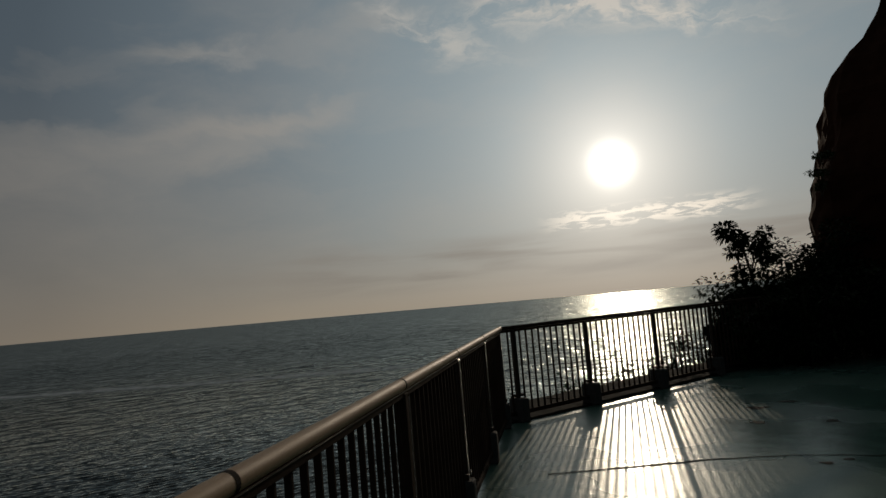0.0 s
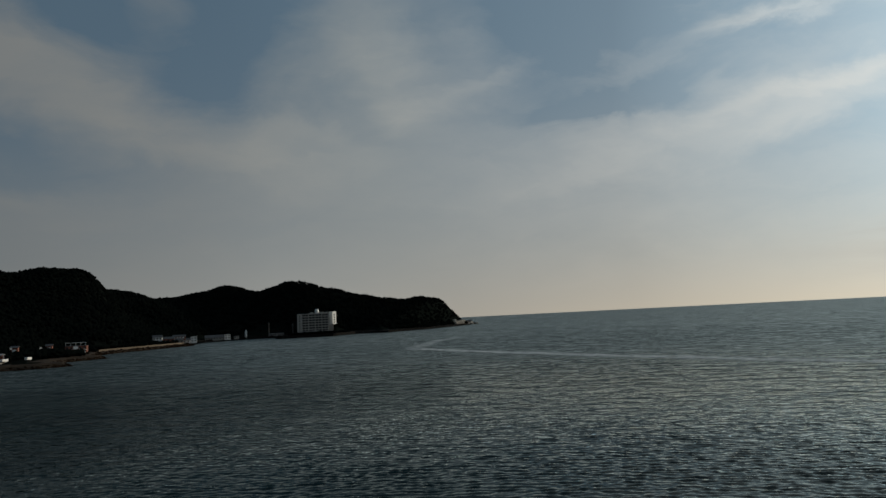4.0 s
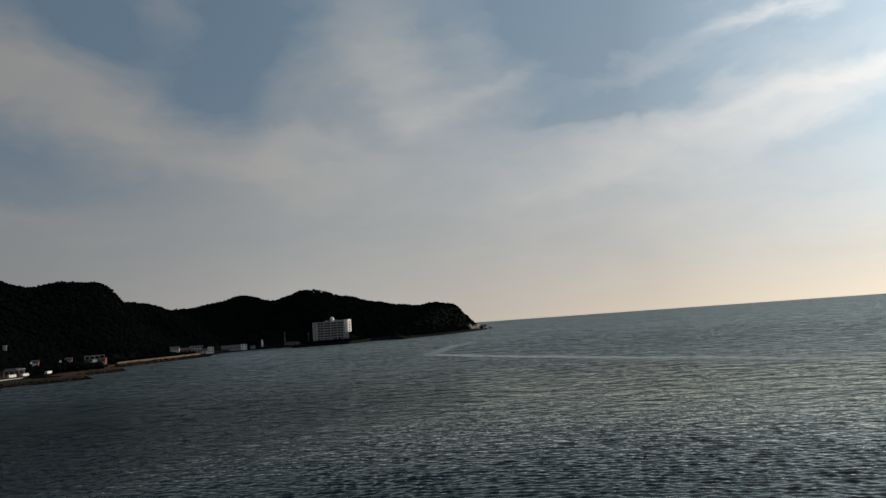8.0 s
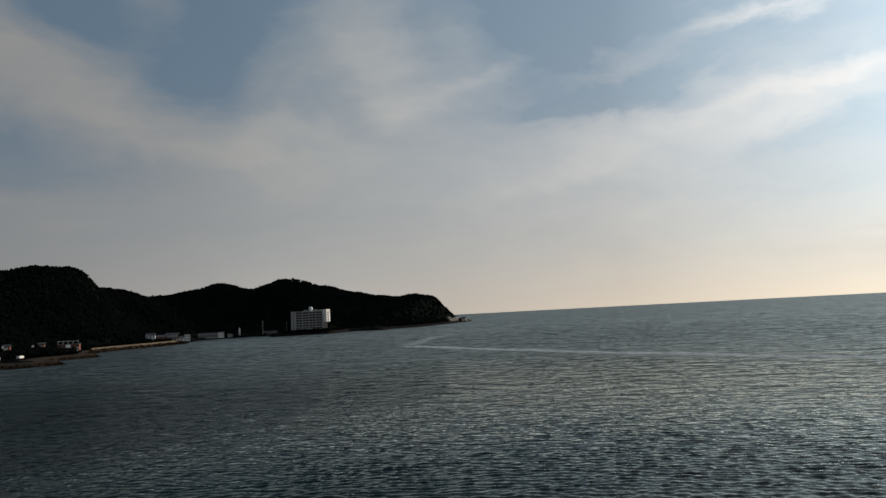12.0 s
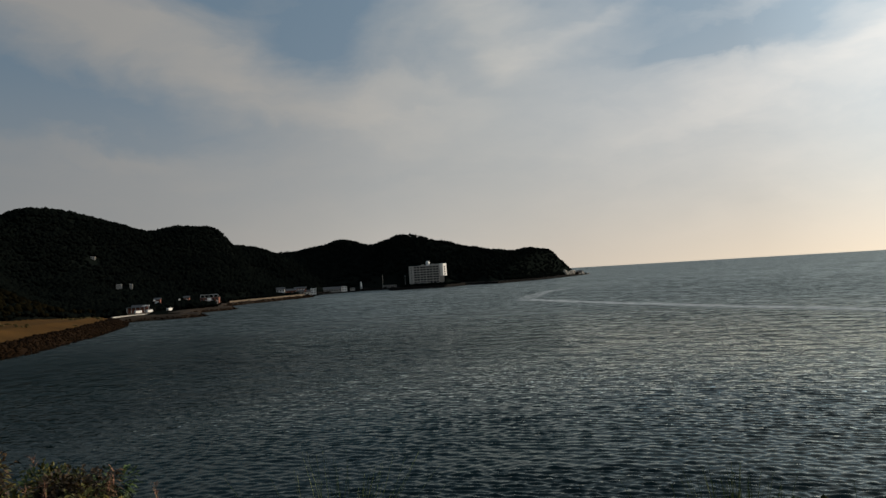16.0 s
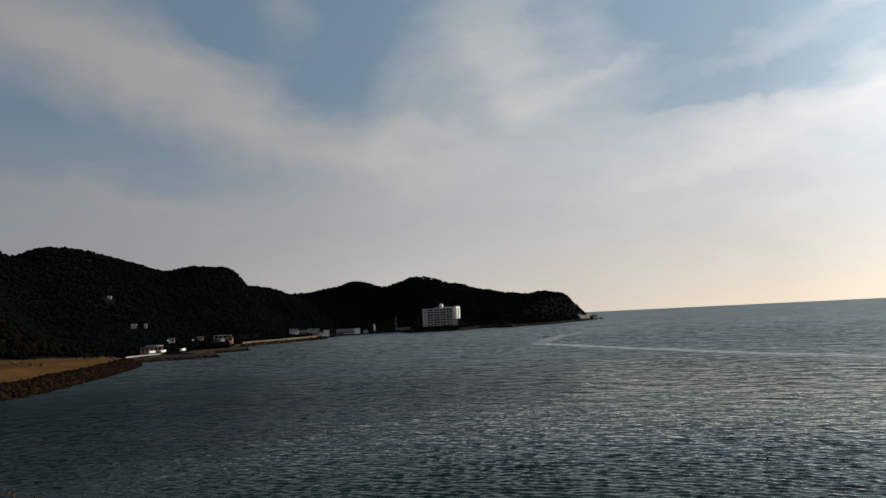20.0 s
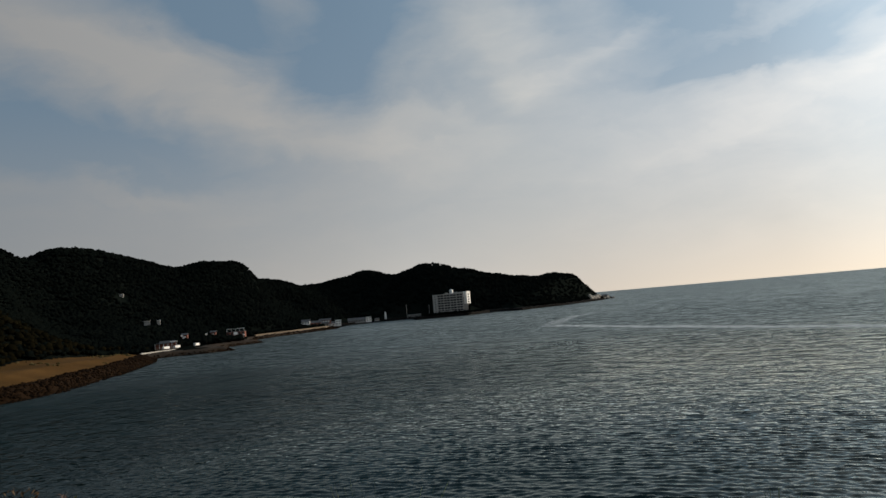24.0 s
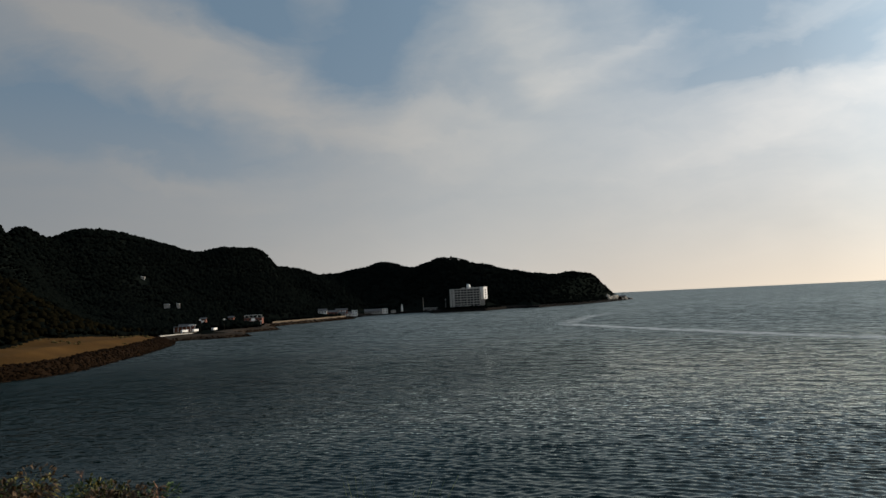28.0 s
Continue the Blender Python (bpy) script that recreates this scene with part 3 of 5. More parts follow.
def build_land():
    az = np.radians(np.r_[np.arange(-16, 46, 0.085), np.arange(46, 220, 4.0)])
    r = 60.0 * 1.0115 ** np.arange(int(np.log(3800 / 60.0) / np.log(1.0115)) + 1)
    rr, aa = np.meshgrid(r, az, indexing="ij")
    x, y = -np.sin(aa) * rr, np.cos(aa) * rr
    z, d, b = land_height(x, y)
    f = grid_faces(len(r), len(az))[:, ::-1]
    dm, bm_, zm = d.ravel()[f].mean(1), b.ravel()[f].mean(1), z.ravel()[f].max(1)
    keep = zm > -3.5
    f, dm, bm_ = f[keep], dm[keep], bm_[keep]
    idx = np.where((bm_ > 0.12) & (dm > 7.5), 1, np.where(dm < 13, 2, 0))
    xm, ym = x.ravel()[f].mean(1), y.ravel()[f].mean(1)
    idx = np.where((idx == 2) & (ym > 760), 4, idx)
    idx = np.where((idx == 2) & (ym > 398) & (ym < 700) & (xm > -200) & (dm > 1.5), 3, idx)
    used, inv = np.unique(f, return_inverse=True)
    v = np.stack([x, y, z], -1).reshape(-1, 3)[used]
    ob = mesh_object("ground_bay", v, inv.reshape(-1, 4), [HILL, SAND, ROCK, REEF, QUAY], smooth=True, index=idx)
    tagged(ob, "dark wooded hills and sandy shore round the bay", "hillside", kind="structure")


build_land()


def lump(seed, subdiv=1):
    """A low, uneven clump on unit scale: vertices and triangles."""
    bm = bmesh.new()
    bmesh.ops.create_icosphere(bm, subdivisions=subdiv, radius=1.0)
    rng = random.Random(seed)
    for v in bm.verts:
        v.co *= rng.uniform(0.68, 1.22)
        v.co.z *= 0.85
    vs = np.array([v.co for v in bm.verts])
    fs = np.array([[v.index for v in f.verts] for f in bm.faces])
    bm.free()
    return vs, fs


def scatter(name, lumps, places, mat, label, category, smooth=False):
    """Many lumps at (x, y, z, size, turn, stretch), joined into one mesh."""
    vs, fs, n = [], [], 0
    for i, (x, y, z, s, t, k) in enumerate(places):
        v, f = lumps[i % len(lumps)]
        c, w = math.cos(t), math.sin(t)
        vs.append(np.stack([(v[:, 0] * c - v[:, 1] * w) * s + x, (v[:, 0] * w + v[:, 1] * c) * s + y, v[:, 2] * s * k + z], -1))
        fs.append(f + n)
        n += len(v)
    ob = mesh_object(name, np.concatenate(vs), np.concatenate(fs), mat, smooth=smooth)
    return tagged(ob, label, category, kind="stuff")


# where the buildings stand: place and cleared radius
CLEAR = [(-191, 582, 15), (-189, 436, 13), (-168, 748, 9), (-159, 757, 9), (-152, 772, 9), (-146, 783, 9), (-131, 878, 15), (-117, 889, 8), (-60, 934, 12), (-205, 566, 6), (-212, 524, 7), (-196, 455, 8), (-270, 587, 8), (-313, 631, 7)]


def clear_of_houses(x, y):
    ok = np.ones(x.shape, bool)
    for hx, hy, hr in CLEAR:
        n = math.hypot(hx, hy)
        along, across = ((x - hx) * hx + (y - hy) * hy) / n, ((x - hx) * hy - (y - hy) * hx) / n
        ok &= ~((np.abs(across) < hr * 0.75) & (along < hr * 0.6) & (along > -hr * 2.2))
    return ok


def build_woods():
    rng = np.random.default_rng(11)
    lumps = [lump(s) for s in range(12)]
    n = 100000
    az = np.radians(rng.uniform(-13.5, 42, n))
    r = 300 * (1350 / 300) ** rng.uniform(0, 1, n) ** 0.8
    x, y = -np.sin(az) * r, np.cos(az) * r
    z, d, b = land_height(x, y)
    ok = (d > 22 + 8 * rng.uniform(0, 1, n)) & (b <= 0.0)
    # the town strip stays clear of trees near the water
    town = (x > -215) & (x < 60) & (y > 500) & (y < 950)
    ok &= ~(town & (d < 21))
    ok |= town & (d > 14) & (d < 34) & (fbm(x * 0.08, y * 0.08, 77, 2) > 0.25)
    ok |= (d > np.where(y > 1128, 21, 9)) & (x > 70) & (y > 930)
    ok &= ~((x > 200) & (y > 1128) & (d < 19))
    ok &= clear_of_houses(x, y)
    places = []
    for X, Y, Z, R in zip(x[ok], y[ok], z[ok], r[ok]):
        s = rng.uniform(0.9, 2.0) * (0.6 + 0.4 * min(R / 800, 1.2))
        places.append((X, Y, Z + s * 0.35 + rng.uniform(0, 1.5) + 0.5, s * 1.2, rng.uniform(0, 6.28), rng.uniform(0.8, 1.2)))
    scatter("woodland", lumps, places, WOODS, "dense woodland covering the bay's hills, shade and haze in its colour", "woods", smooth=True)
    # shrubs and trees at the back of the beach, broken into smaller clumps
    near = []
    for _ in range(5200):
        a, R = radians(rng.uniform(22, 44)), rng.uniform(260, 470)
        near.append((-math.sin(a) * R, math.cos(a) * R))
    px, py = np.array(near).T
    z, d, b = land_height(px, py)
    ok = (d > 30) & (b <= 0.05) & clear_of_houses(px, py)
    places = [(X, Y, Z + rng.uniform(0.5, 4.5), rng.uniform(0.9, 2.2), rng.uniform(0, 6.28), rng.uniform(0.8, 1.2)) for X, Y, Z in zip(px[ok], py[ok], z[ok])]
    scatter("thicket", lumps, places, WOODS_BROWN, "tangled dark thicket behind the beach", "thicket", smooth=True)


build_woods()


def build_shore_rocks():
    rng = np.random.default_rng(4)
    lumps = [lump(s + 40) for s in range(8)]
    spots = []
    chain = COAST[3:46]
    for (ax, ay), (bx, by) in zip(chain, chain[1:]):
        length = math.hypot(bx - ax, by - ay)
        near, flat = math.hypot(ax, ay) < 620, ay > 396
        nx, ny = (by - ay) / length, -(bx - ax) / length
        for _ in range(int(length * (5.0 if near and flat else 11.0 if near else 2.5))):
            t, o = rng.uniform(), rng.uniform(-2.0, 3.0 if near and flat else 7.5 if near else 5.0)
            spots.append((ax + (bx - ax) * t - nx * o, ay + (by - ay) * t - ny * o, rng.uniform(0.25, 0.95) * (0.7 if near and flat else 1.0 if near else 1.2)))
    sx, sy, size = np.array(spots).T
    z = np.maximum(land_height(sx, sy)[0], -0.3)
    places = [(X, Y, Z + 0.15 * s, s, rng.uniform(0, 6.28), rng.uniform(0.5, 0.9)) for X, Y, Z, s in zip(sx, sy, z, size)]
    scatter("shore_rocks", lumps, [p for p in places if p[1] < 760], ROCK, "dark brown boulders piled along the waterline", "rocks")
    # far boulders share the quays' colour, with the shade in it
    scatter("shore_rocks", lumps, [p for p in places if p[1] >= 760], QUAY, "near-black boulders below the quays and the headland, shade in their colour", "rocks")
    # low scrub and driftwood on the sand
    spots = np.stack([rng.uniform(-196, -130, 1500), rng.uniform(165, 390, 1500)], -1)
    z, d, b = land_height(spots[:, 0], spots[:, 1])
    keep = (b > 0.15) & (d > 9) & (fbm(spots[:, 0] * 0.09, spots[:, 1] * 0.09, 31, 3) > 0.55)
    places = [(X, Y, Z + 0.1, rng.uniform(0.4, 1.3), rng.uniform(0, 6.28), rng.uniform(0.4, 0.7)) for (X, Y), Z in zip(spots[keep], z[keep])]
    scatter("beach_scrub", lumps, places, DRY, "patches of dry scrub on the sand", "scrub")


build_shore_rocks()

# ---- terrace ----
FZ = 16.68                                       # the terrace floor, over the sea
CORNER = Vector((6.45, 3.08, 0))
U, V = Vector((0.9129, 0.4082, 0)), Vector((0.9444, -0.3289, 0))     # along the near rail, and along the far rail
NEAR_LEN, FAR_LEN = 13.2, 6.9
N_SEA = Vector((-0.4082, 0.9129, 0))
BACK = CORNER - U * NEAR_LEN
END = CORNER + V * FAR_LEN
TERRACE = [tuple(p.xy) for p in (BACK + N_SEA * 0.16, CORNER + N_SEA * 0.16 + U * 0.72, END + Vector((0.5, 0.85, 0)), Vector((14.2, -4.5, 0)), Vector((11.5, -11, 0)), Vector((-3.0, -13, 0)))]


def build_terrace():
    bm = bmesh.new()
    top = [bm.verts.new((x, y, FZ)) for x, y in TERRACE]
    low = [bm.verts.new((x, y, FZ - 2.9)) for x, y in TERRACE]
    bm.faces.new(top[::-1])
    bm.faces.new(low)
    for i in range(len(top)):
        j = (i + 1) % len(top)
        bm.faces.new((top[i], top[j], low[j], low[i]))
    bmesh.ops.recalc_face_normals(bm, faces=bm.faces)
    floor = part("floor_terrace", bm, FLOOR)
    tagged(floor, "worn grey-green coated terrace floor, wet and shining", "floor", kind="structure")
    return floor


build_terrace()


def frame_at(o, t):
    """A pose at o whose x runs along t."""
    t = t.normalized()
    n = Vector((0, 0, 1)).cross(t)
    m = Matrix((t, n, Vector((0, 0, 1)))).transposed().to_4x4()
    m.translation = o
    return m



def build_railing(name, start, along, length, posts, pitch, label, lit_lip, half):
    """Round cream handrail on brown posts, balusters between; local x along the rail, y to the sea side when along is U."""
    m = frame_at(Vector((start.x, start.y, FZ)), along)
    rail = empty(name, m, label, "railing", "terrace railings")
    r = 0.025 if lit_lip else 0.019
    zc = 1.01
    low = 0.07
    seams = [0.0] + [p for p in posts if 0.05 < p < length - 0.05] + [length]
    for a, b in zip(seams, seams[1:]):
        n = max(2, int((b - a) / 0.35))
        bm = tube([(a + 0.005 + (b - a - 0.010) * k / n, 0, zc) for k in range(n + 1)], r, 20, cap=False)
        # beyond the corner the rail's dark look against the sun is put into its colour
        part("handrail", bm, HANDRAIL if lit_lip else RAIL_MATTE, rail, "cream coated round handrail" if lit_lip else "round handrail, its backlit darkness put into the colour", smooth=True)
        bm = tube([(b - 0.009, 0, zc), (b + 0.009, 0, zc)], r * 1.03, 20)
        if b < length:
            part("joint_ring", bm, RAIL_RING, rail)
        part("top_channel", box(a, -0.016, zc - 0.048, b, 0.016, zc - 0.020, 0.002), RAIL_MATTE, rail)
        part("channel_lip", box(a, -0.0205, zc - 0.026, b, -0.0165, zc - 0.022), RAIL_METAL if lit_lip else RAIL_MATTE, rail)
        part("bottom_rail", box(a + 0.03, -0.02, low, b - 0.03, 0.02, low + 0.045, 0.004), RAIL_MATTE, rail)
    post_mesh = bpy.data.meshes.new("post")
    bm = box(-0.03 if lit_lip else -0.022, -0.022, 0.0, 0.03 if lit_lip else 0.022, 0.022, zc - 0.03, 0.005)
    bm.to_mesh(post_mesh)
    bm.free()
    post_mesh.materials.append(RAIL_METAL)
    dull_mesh = post_mesh.copy()
    dull_mesh.materials[0] = RAIL_MATTE
    block_mesh = bpy.data.meshes.new("footing_block")
    bm = box(-0.06, -0.055 if lit_lip else -0.11, 0.0, 0.06, 0.10, 0.25, 0.012)
    for v in bm.verts:
        v.co.x *= 1.0 - 0.12 * v.co.z
    bm.to_mesh(block_mesh)
    bm.free()
    block_mesh.materials.append(CONCRETE)
    bal = bpy.data.meshes.new("baluster")
    bm = box(-half[0], -half[1], low + 0.04, half[0], half[1], zc - 0.045, 0.0015)
    bm.to_mesh(bal)
    bm.free()
    bal.materials.append(RAIL_MATTE)
    for p in posts:
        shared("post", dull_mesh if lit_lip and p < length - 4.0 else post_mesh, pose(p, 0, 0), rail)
        shared("footing_block", block_mesh, pose(p, 0, 0), rail)
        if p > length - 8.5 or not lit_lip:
            # thin bright strip standing in for the sunlit line on the post's edge
            part("post_edge", box(p + (0.0305 if lit_lip else 0.0225), -0.0225, 0.28, p + (0.0325 if lit_lip else 0.0245), -0.012, zc - 0.05), GLINT, rail, "bright strip for the sun's glint on the post edge")
        for s in (-1, 1):
            part("base_clip", box(p + s * 0.05 - 0.015, -0.03, 0.265, p + s * 0.05 + 0.015, 0.03, 0.295, 0.003), RAIL_METAL, rail)
    edges = [0.0] + posts + [length]
    for a, b in zip(edges, edges[1:]):
        k = int(round((b - a) / pitch))
        for i in range(1, k):
            shared("baluster", bal, pose(a + (b - a) * i / k, 0, 0), rail)
    return rail


NEAR_POSTS = [round(NEAR_LEN - 0.22 - 1.46 * k, 3) for k in range(9)][::-1]
FAR_POSTS = [0.16, 1.33, 2.66, 3.99, 5.32, 6.65]
build_railing("railing", BACK, U, NEAR_LEN, NEAR_POSTS, 0.097, "brown metal railing with round cream handrail along the terrace edge", True, (0.007, 0.010))
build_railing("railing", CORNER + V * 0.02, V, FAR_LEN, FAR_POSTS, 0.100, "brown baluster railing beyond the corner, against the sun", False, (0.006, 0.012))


def build_ledge():
    """Rough concrete ledge along the outer side of the far railing, broken along its edges, in lengths between the posts."""
    ledge = empty("trim_ledge", frame_at(Vector((CORNER.x, CORNER.y, FZ)), V), "rough dark concrete ledge outside the far railing", "ledge", kind="structure")
    rng = random.Random(5)
    ends = [-0.25] + [p + 0.02 for p in FAR_POSTS] + [FAR_LEN]
    for a, b in zip(ends, ends[1:]):
        bm = bmesh.new()
        rows = []
        k = max(2, int((b - a - 0.01) / 0.12))
        for i in range(k + 1):
            px = a + 0.005 + (b - a - 0.01) * i / k
            j = [rng.uniform(-0.012, 0.012) for _ in range(4)]
            rows.append([bm.verts.new((px, py, pz)) for py, pz in ((-0.055 + j[0], 0.003), (-0.04 + j[0], 0.026 + j[1] * 0.3), (0.25, 0.034 + j[1] * 0.5), (0.60, 0.030 + j[2] * 0.6), (0.92 + j[3], 0.02), (0.95 + j[3], -0.30))])
        for u, w in zip(rows, rows[1:]):
            for q in range(5):
                bm.faces.new((u[q], w[q], w[q + 1], u[q + 1]))
        bmesh.ops.recalc_face_normals(bm, faces=bm.faces)
        part("ledge_length", bm, LEDGE, ledge)


build_ledge()


def build_floor_lines():
    """A sealed joint in the coating and a strip for the bottom rail's shadow, standing a little proud, with ragged
    dirt, and dark marks left by puddles.
    """
    rng = random.Random(7)
    far = CORNER + Vector((0.329, 0.944, 0)) * 0.62
    # the line from far is a dark strip standing in for the bottom rail's shadow
    lines = [([far, far + V * 6.6], 0.014), ([Vector((x, y, 0)) for x, y in ((4.7, 1.8), (4.86, 1.55), (5.1, 1.2), (5.4, 0.78), (5.64, 0.27), (5.72, -0.08), (5.86, -0.9), (5.9, -2.4), (6.1, -4.5))], 0.009)]
    for pts, w in lines:
        bm = bmesh.new()
        rows, i = [], 0
        for a, b in zip(pts, pts[1:]):
            t = (b - a).normalized()
            side = Vector((0, 0, 1)).cross(t)
            k = max(2, int((b - a).length / 0.07))
            for j in range(k):
                swell = 1 + 3.0 * math.exp(-((i * 0.07 - 0.75) / 0.42) ** 2) if w < 0.01 else 1 + 4.5 * max(0.0, math.sin(i * 0.14 + 1.0)) ** 8
                ww = w * rng.uniform(0.25, 1.0) * swell * (0.35 if w < 0.01 and 1.35 < i * 0.07 < 2.2 else 1.0)
                p = a.lerp(b, j / k) + side * rng.uniform(-0.008, 0.008)
                rows.append([bm.verts.new((p.x + side.x * ww * o, p.y + side.y * ww * o, FZ + z)) for o, z in ((-1, 0.002), (0, 0.006), (1, 0.002))])
                i += 1
        for a, b in zip(rows, rows[1:]):
            bm.faces.new((a[0], b[0], b[1], a[1]))
            bm.faces.new((a[1], b[1], b[2], a[2]))
        bmesh.ops.recalc_face_normals(bm, faces=bm.faces)
        j = part("trim_floor_line", bm, SOIL)
        tagged(j, "dark line on the terrace: a dirty joint, and a strip for the bottom rail's shadow", "joint", kind="structure")
    for x, y, r, st in ((7.61, 0.82, 0.17, 0.9), (8.01, 0.59, 0.13, 0.9), (6.85, 0.70, 0.12, 0.8), (7.56, 1.63, 0.05, 0.7), (7.0, 0.1, 0.10, 1.0), (5.47, 0.03, 0.07, 1.0), (5.60, -0.09, 0.06, 0.8)):
        bm = bmesh.new()
        ring = []
        for k in range(28):
            a = 2 * math.pi * k / 28
            q = r * (0.7 + 0.5 * noise.noise(Vector((math.cos(a) * 1.6 + x * 3, math.sin(a) * 1.6, y * 5))))
            ring.append(bm.verts.new((x + math.cos(a) * q * st * 0.8, y + math.sin(a) * q * 0.8, FZ + 0.003)))
        bm.faces.new(ring)
        tagged(part("trim_floor_stain", bm, SOIL), "ragged dark dirt mark on the terrace coating", "stain", kind="structure")


build_floor_lines()


# ---- ground outside the terrace, falling to the sea ----
def near_ground(x, y):
    c = -inside_distance(x, y, TERRACE).reshape(x.shape)
    shelf = 14.6 - 0.08 * np.clip(c, 0, 9) - 0.16 * np.clip(np.hypot(x, y) - 5.0, 0, 9) + 0.15 * fbm(x * 0.5, y * 0.5, 21, 3)
    fall = np.clip(c - 9.0, 0, None)
    z = shelf - fall * 1.15 + fbm(x * 0.25, y * 0.25, 22, 3) * np.clip(fall * 0.12, 0, 1.2)
    z = np.where(c < -0.4, FZ - 2.5, z)
    return np.clip(z, -3.0, None), c


def build_near_ground():
    g = np.arange(-46, 62, 0.6)
    x, y = np.meshgrid(g, np.arange(-62, 40, 0.6), indexing="ij")
    z, c = near_ground(x, y)
    v = np.stack([x, y, z], -1).reshape(-1, 3)
    ob = mesh_object("ground_slope", v, grid_faces(*x.shape)[:, ::-1], SOIL, smooth=True)
    tagged(ob, "overgrown soil bank falling from the terrace to the sea", "slope", kind="structure")


build_near_ground()


def build_cliff():
    """A rock face that closes the terrace on the land side; its nose leans back with height."""
    line = [Vector(p) for p in ((24.0, 0.9), (17.0, 0.75), (14.6, 0.55), (14.0, 0.2), (13.7, -0.6), (13.9, -2.6), (13.2, -6.0), (11.0, -10.5), (4.0, -13.2), (-4.0, -13.6))]
    pts = []
    for a, b in zip(line, line[1:]):
        k = max(2, int((b - a).length / 0.22))
        pts += [a.lerp(b, i / k) for i in range(k)]
    hs = np.arange(-1.2, 13.5, 0.22)
    vs = []
    for i, p in enumerate(pts):
        t = (pts[min(i + 3, len(pts) - 1)] - pts[max(i - 3, 0)]).normalized()
        out = Vector((-t.y, t.x)) * -1.0
        for h in hs:
            back = 0.072 * max(min(h, 6.5) - 1.8, 0) ** 2.1 + 0.25 * max(h - 6.5, 0) - 0.30 * math.exp(-((h - 4.7) / 0.75) ** 2) - 0.12 * math.exp(-((h - 2.8) / 1.0) ** 2)
            e = 0.22 * noise.fractal(Vector((p.x * 0.5, p.y * 0.5, h * 0.6)), 1.0, 2.1, 5) + 0.12 * noise.noise(Vector((p.x * 2.2, p.y * 2.2, h * 2.2)))
            q = p - out * (back - e)
            vs.append((q.x, q.y, FZ + h))
    f = grid_faces(len(pts), len(hs))
    ob = mesh_object("wall_cliff", vs, f, CLIFF, smooth=False)
    tagged(ob, "tall dark reddish rock cliff beside the terrace", "cliff", kind="structure")


build_cliff()


# ---- plants ----
def leaf_mesh(leaves):
    """Joins leaves given as (place, direction, up, length, width) into vertex and face arrays: each leaf a folded blade."""
    vs, fs = [], []
    for k, (p, d, up, ln, wd) in enumerate(leaves):
        s = d.cross(up).normalized() * wd * 0.5
        mid = p + d * ln * 0.5 - up * ln * 0.06
        tip = p + d * ln - up * ln * 0.22
        vs += [p, mid + s + up * wd * 0.18, tip, mid - s + up * wd * 0.18, mid]
        b = k * 5
        fs += [(b, b + 1, b + 4), (b + 1, b + 2, b + 4), (b + 2, b + 3, b + 4), (b + 3, b, b + 4)]
    return vs, fs


def rand_dir(rng, lift=0.0):
    while True:
        v = Vector((rng.uniform(-1, 1), rng.uniform(-1, 1), rng.uniform(-1, 1) + lift))
        if 0.05 < v.length < 1.6:
            return v.normalized()


def build_bush(name, place, width, height, seed, leaf=0.06, clumps=26, per=60, mat=None, label="", category="bush", group="", spread=1.0, open_top=False, fit=False, clump=1.0):
    """A shrub or small tree: forked limbs from the base, each ending in clumps of folded leaves."""
    rng = random.Random(seed)
    base = empty(name, pose(*place), label, category, group)
    limbs, tips = [], []
    stems = rng.randint(3, 5)
    for s in range(stems):
        a = 2 * math.pi * (s + rng.uniform(-0.3, 0.3)) / stems
        p, d, r = Vector((0, 0, -0.15)), Vector((math.cos(a) * 0.55 * spread, math.sin(a) * 0.55 * spread, 1)).normalized(), 0.022 * height + 0.008
        line, rad = [p.copy()], [r]
        steps = 5
        for k in range(steps):
            d = (d + rand_dir(rng, 0.35) * 0.35).normalized()
            p = p + Vector((d.x * width * 0.16, d.y * width * 0.16, d.z * height * 0.19))
            line.append(p.copy())
            r *= 0.72
            rad.append(r)
            if k > 0:
                for _ in range(2):
                    e = p + Vector((rng.uniform(-1, 1) * width * 0.26, rng.uniform(-1, 1) * width * 0.26, rng.uniform(-0.05, 0.22) * height))
                    limbs.append(([p.copy(), p.lerp(e, 0.5) + Vector((0, 0, 0.03 * height)), e], [r * 0.6, r * 0.4, r * 0.2]))
                    tips.append(e)
        tips.append(p)
        limbs.append((line, rad))
    for line, rad in limbs:
        part("limb", tube(line, rad, 5), BARK, base, smooth=True)
    leaves = []
    for c in range(clumps):
        t = tips[c % len(tips)] + rand_dir(rng) * 0.05 * width
        if not open_top:
            t.z = max(t.z, 0.12 * height)
        cr = rng.uniform(0.10, 0.19) * width * clump
        for _ in range(per):
            o = rand_dir(rng) * cr * rng.uniform(0.25, 1.0) ** 0.5
            o.z *= 0.7
            d = (o.normalized() + rand_dir(rng, -0.15) * 0.7).normalized()
            up = (Vector((0, 0, 1)) + rand_dir(rng) * 0.5).normalized()
            ln = leaf * rng.uniform(0.6, 1.25)
            leaves.append((t + o, d, up, ln, ln * rng.uniform(0.38, 0.55)))
    vs, fs = leaf_mesh(leaves)
    if fit:
        top = sorted(v.z for v in vs)[int(len(vs) * 0.90)]
        base.scale = (1, 1, height / top)
    mesh_object("crown", vs, fs, mat or LEAF, base)
    return base


def ground_z(x, y):
    return float(near_ground(np.array([[x]]), np.array([[y]]))[0][0, 0])


def polar(az, d):
    return -math.sin(radians(az)) * d, math.cos(radians(az)) * d


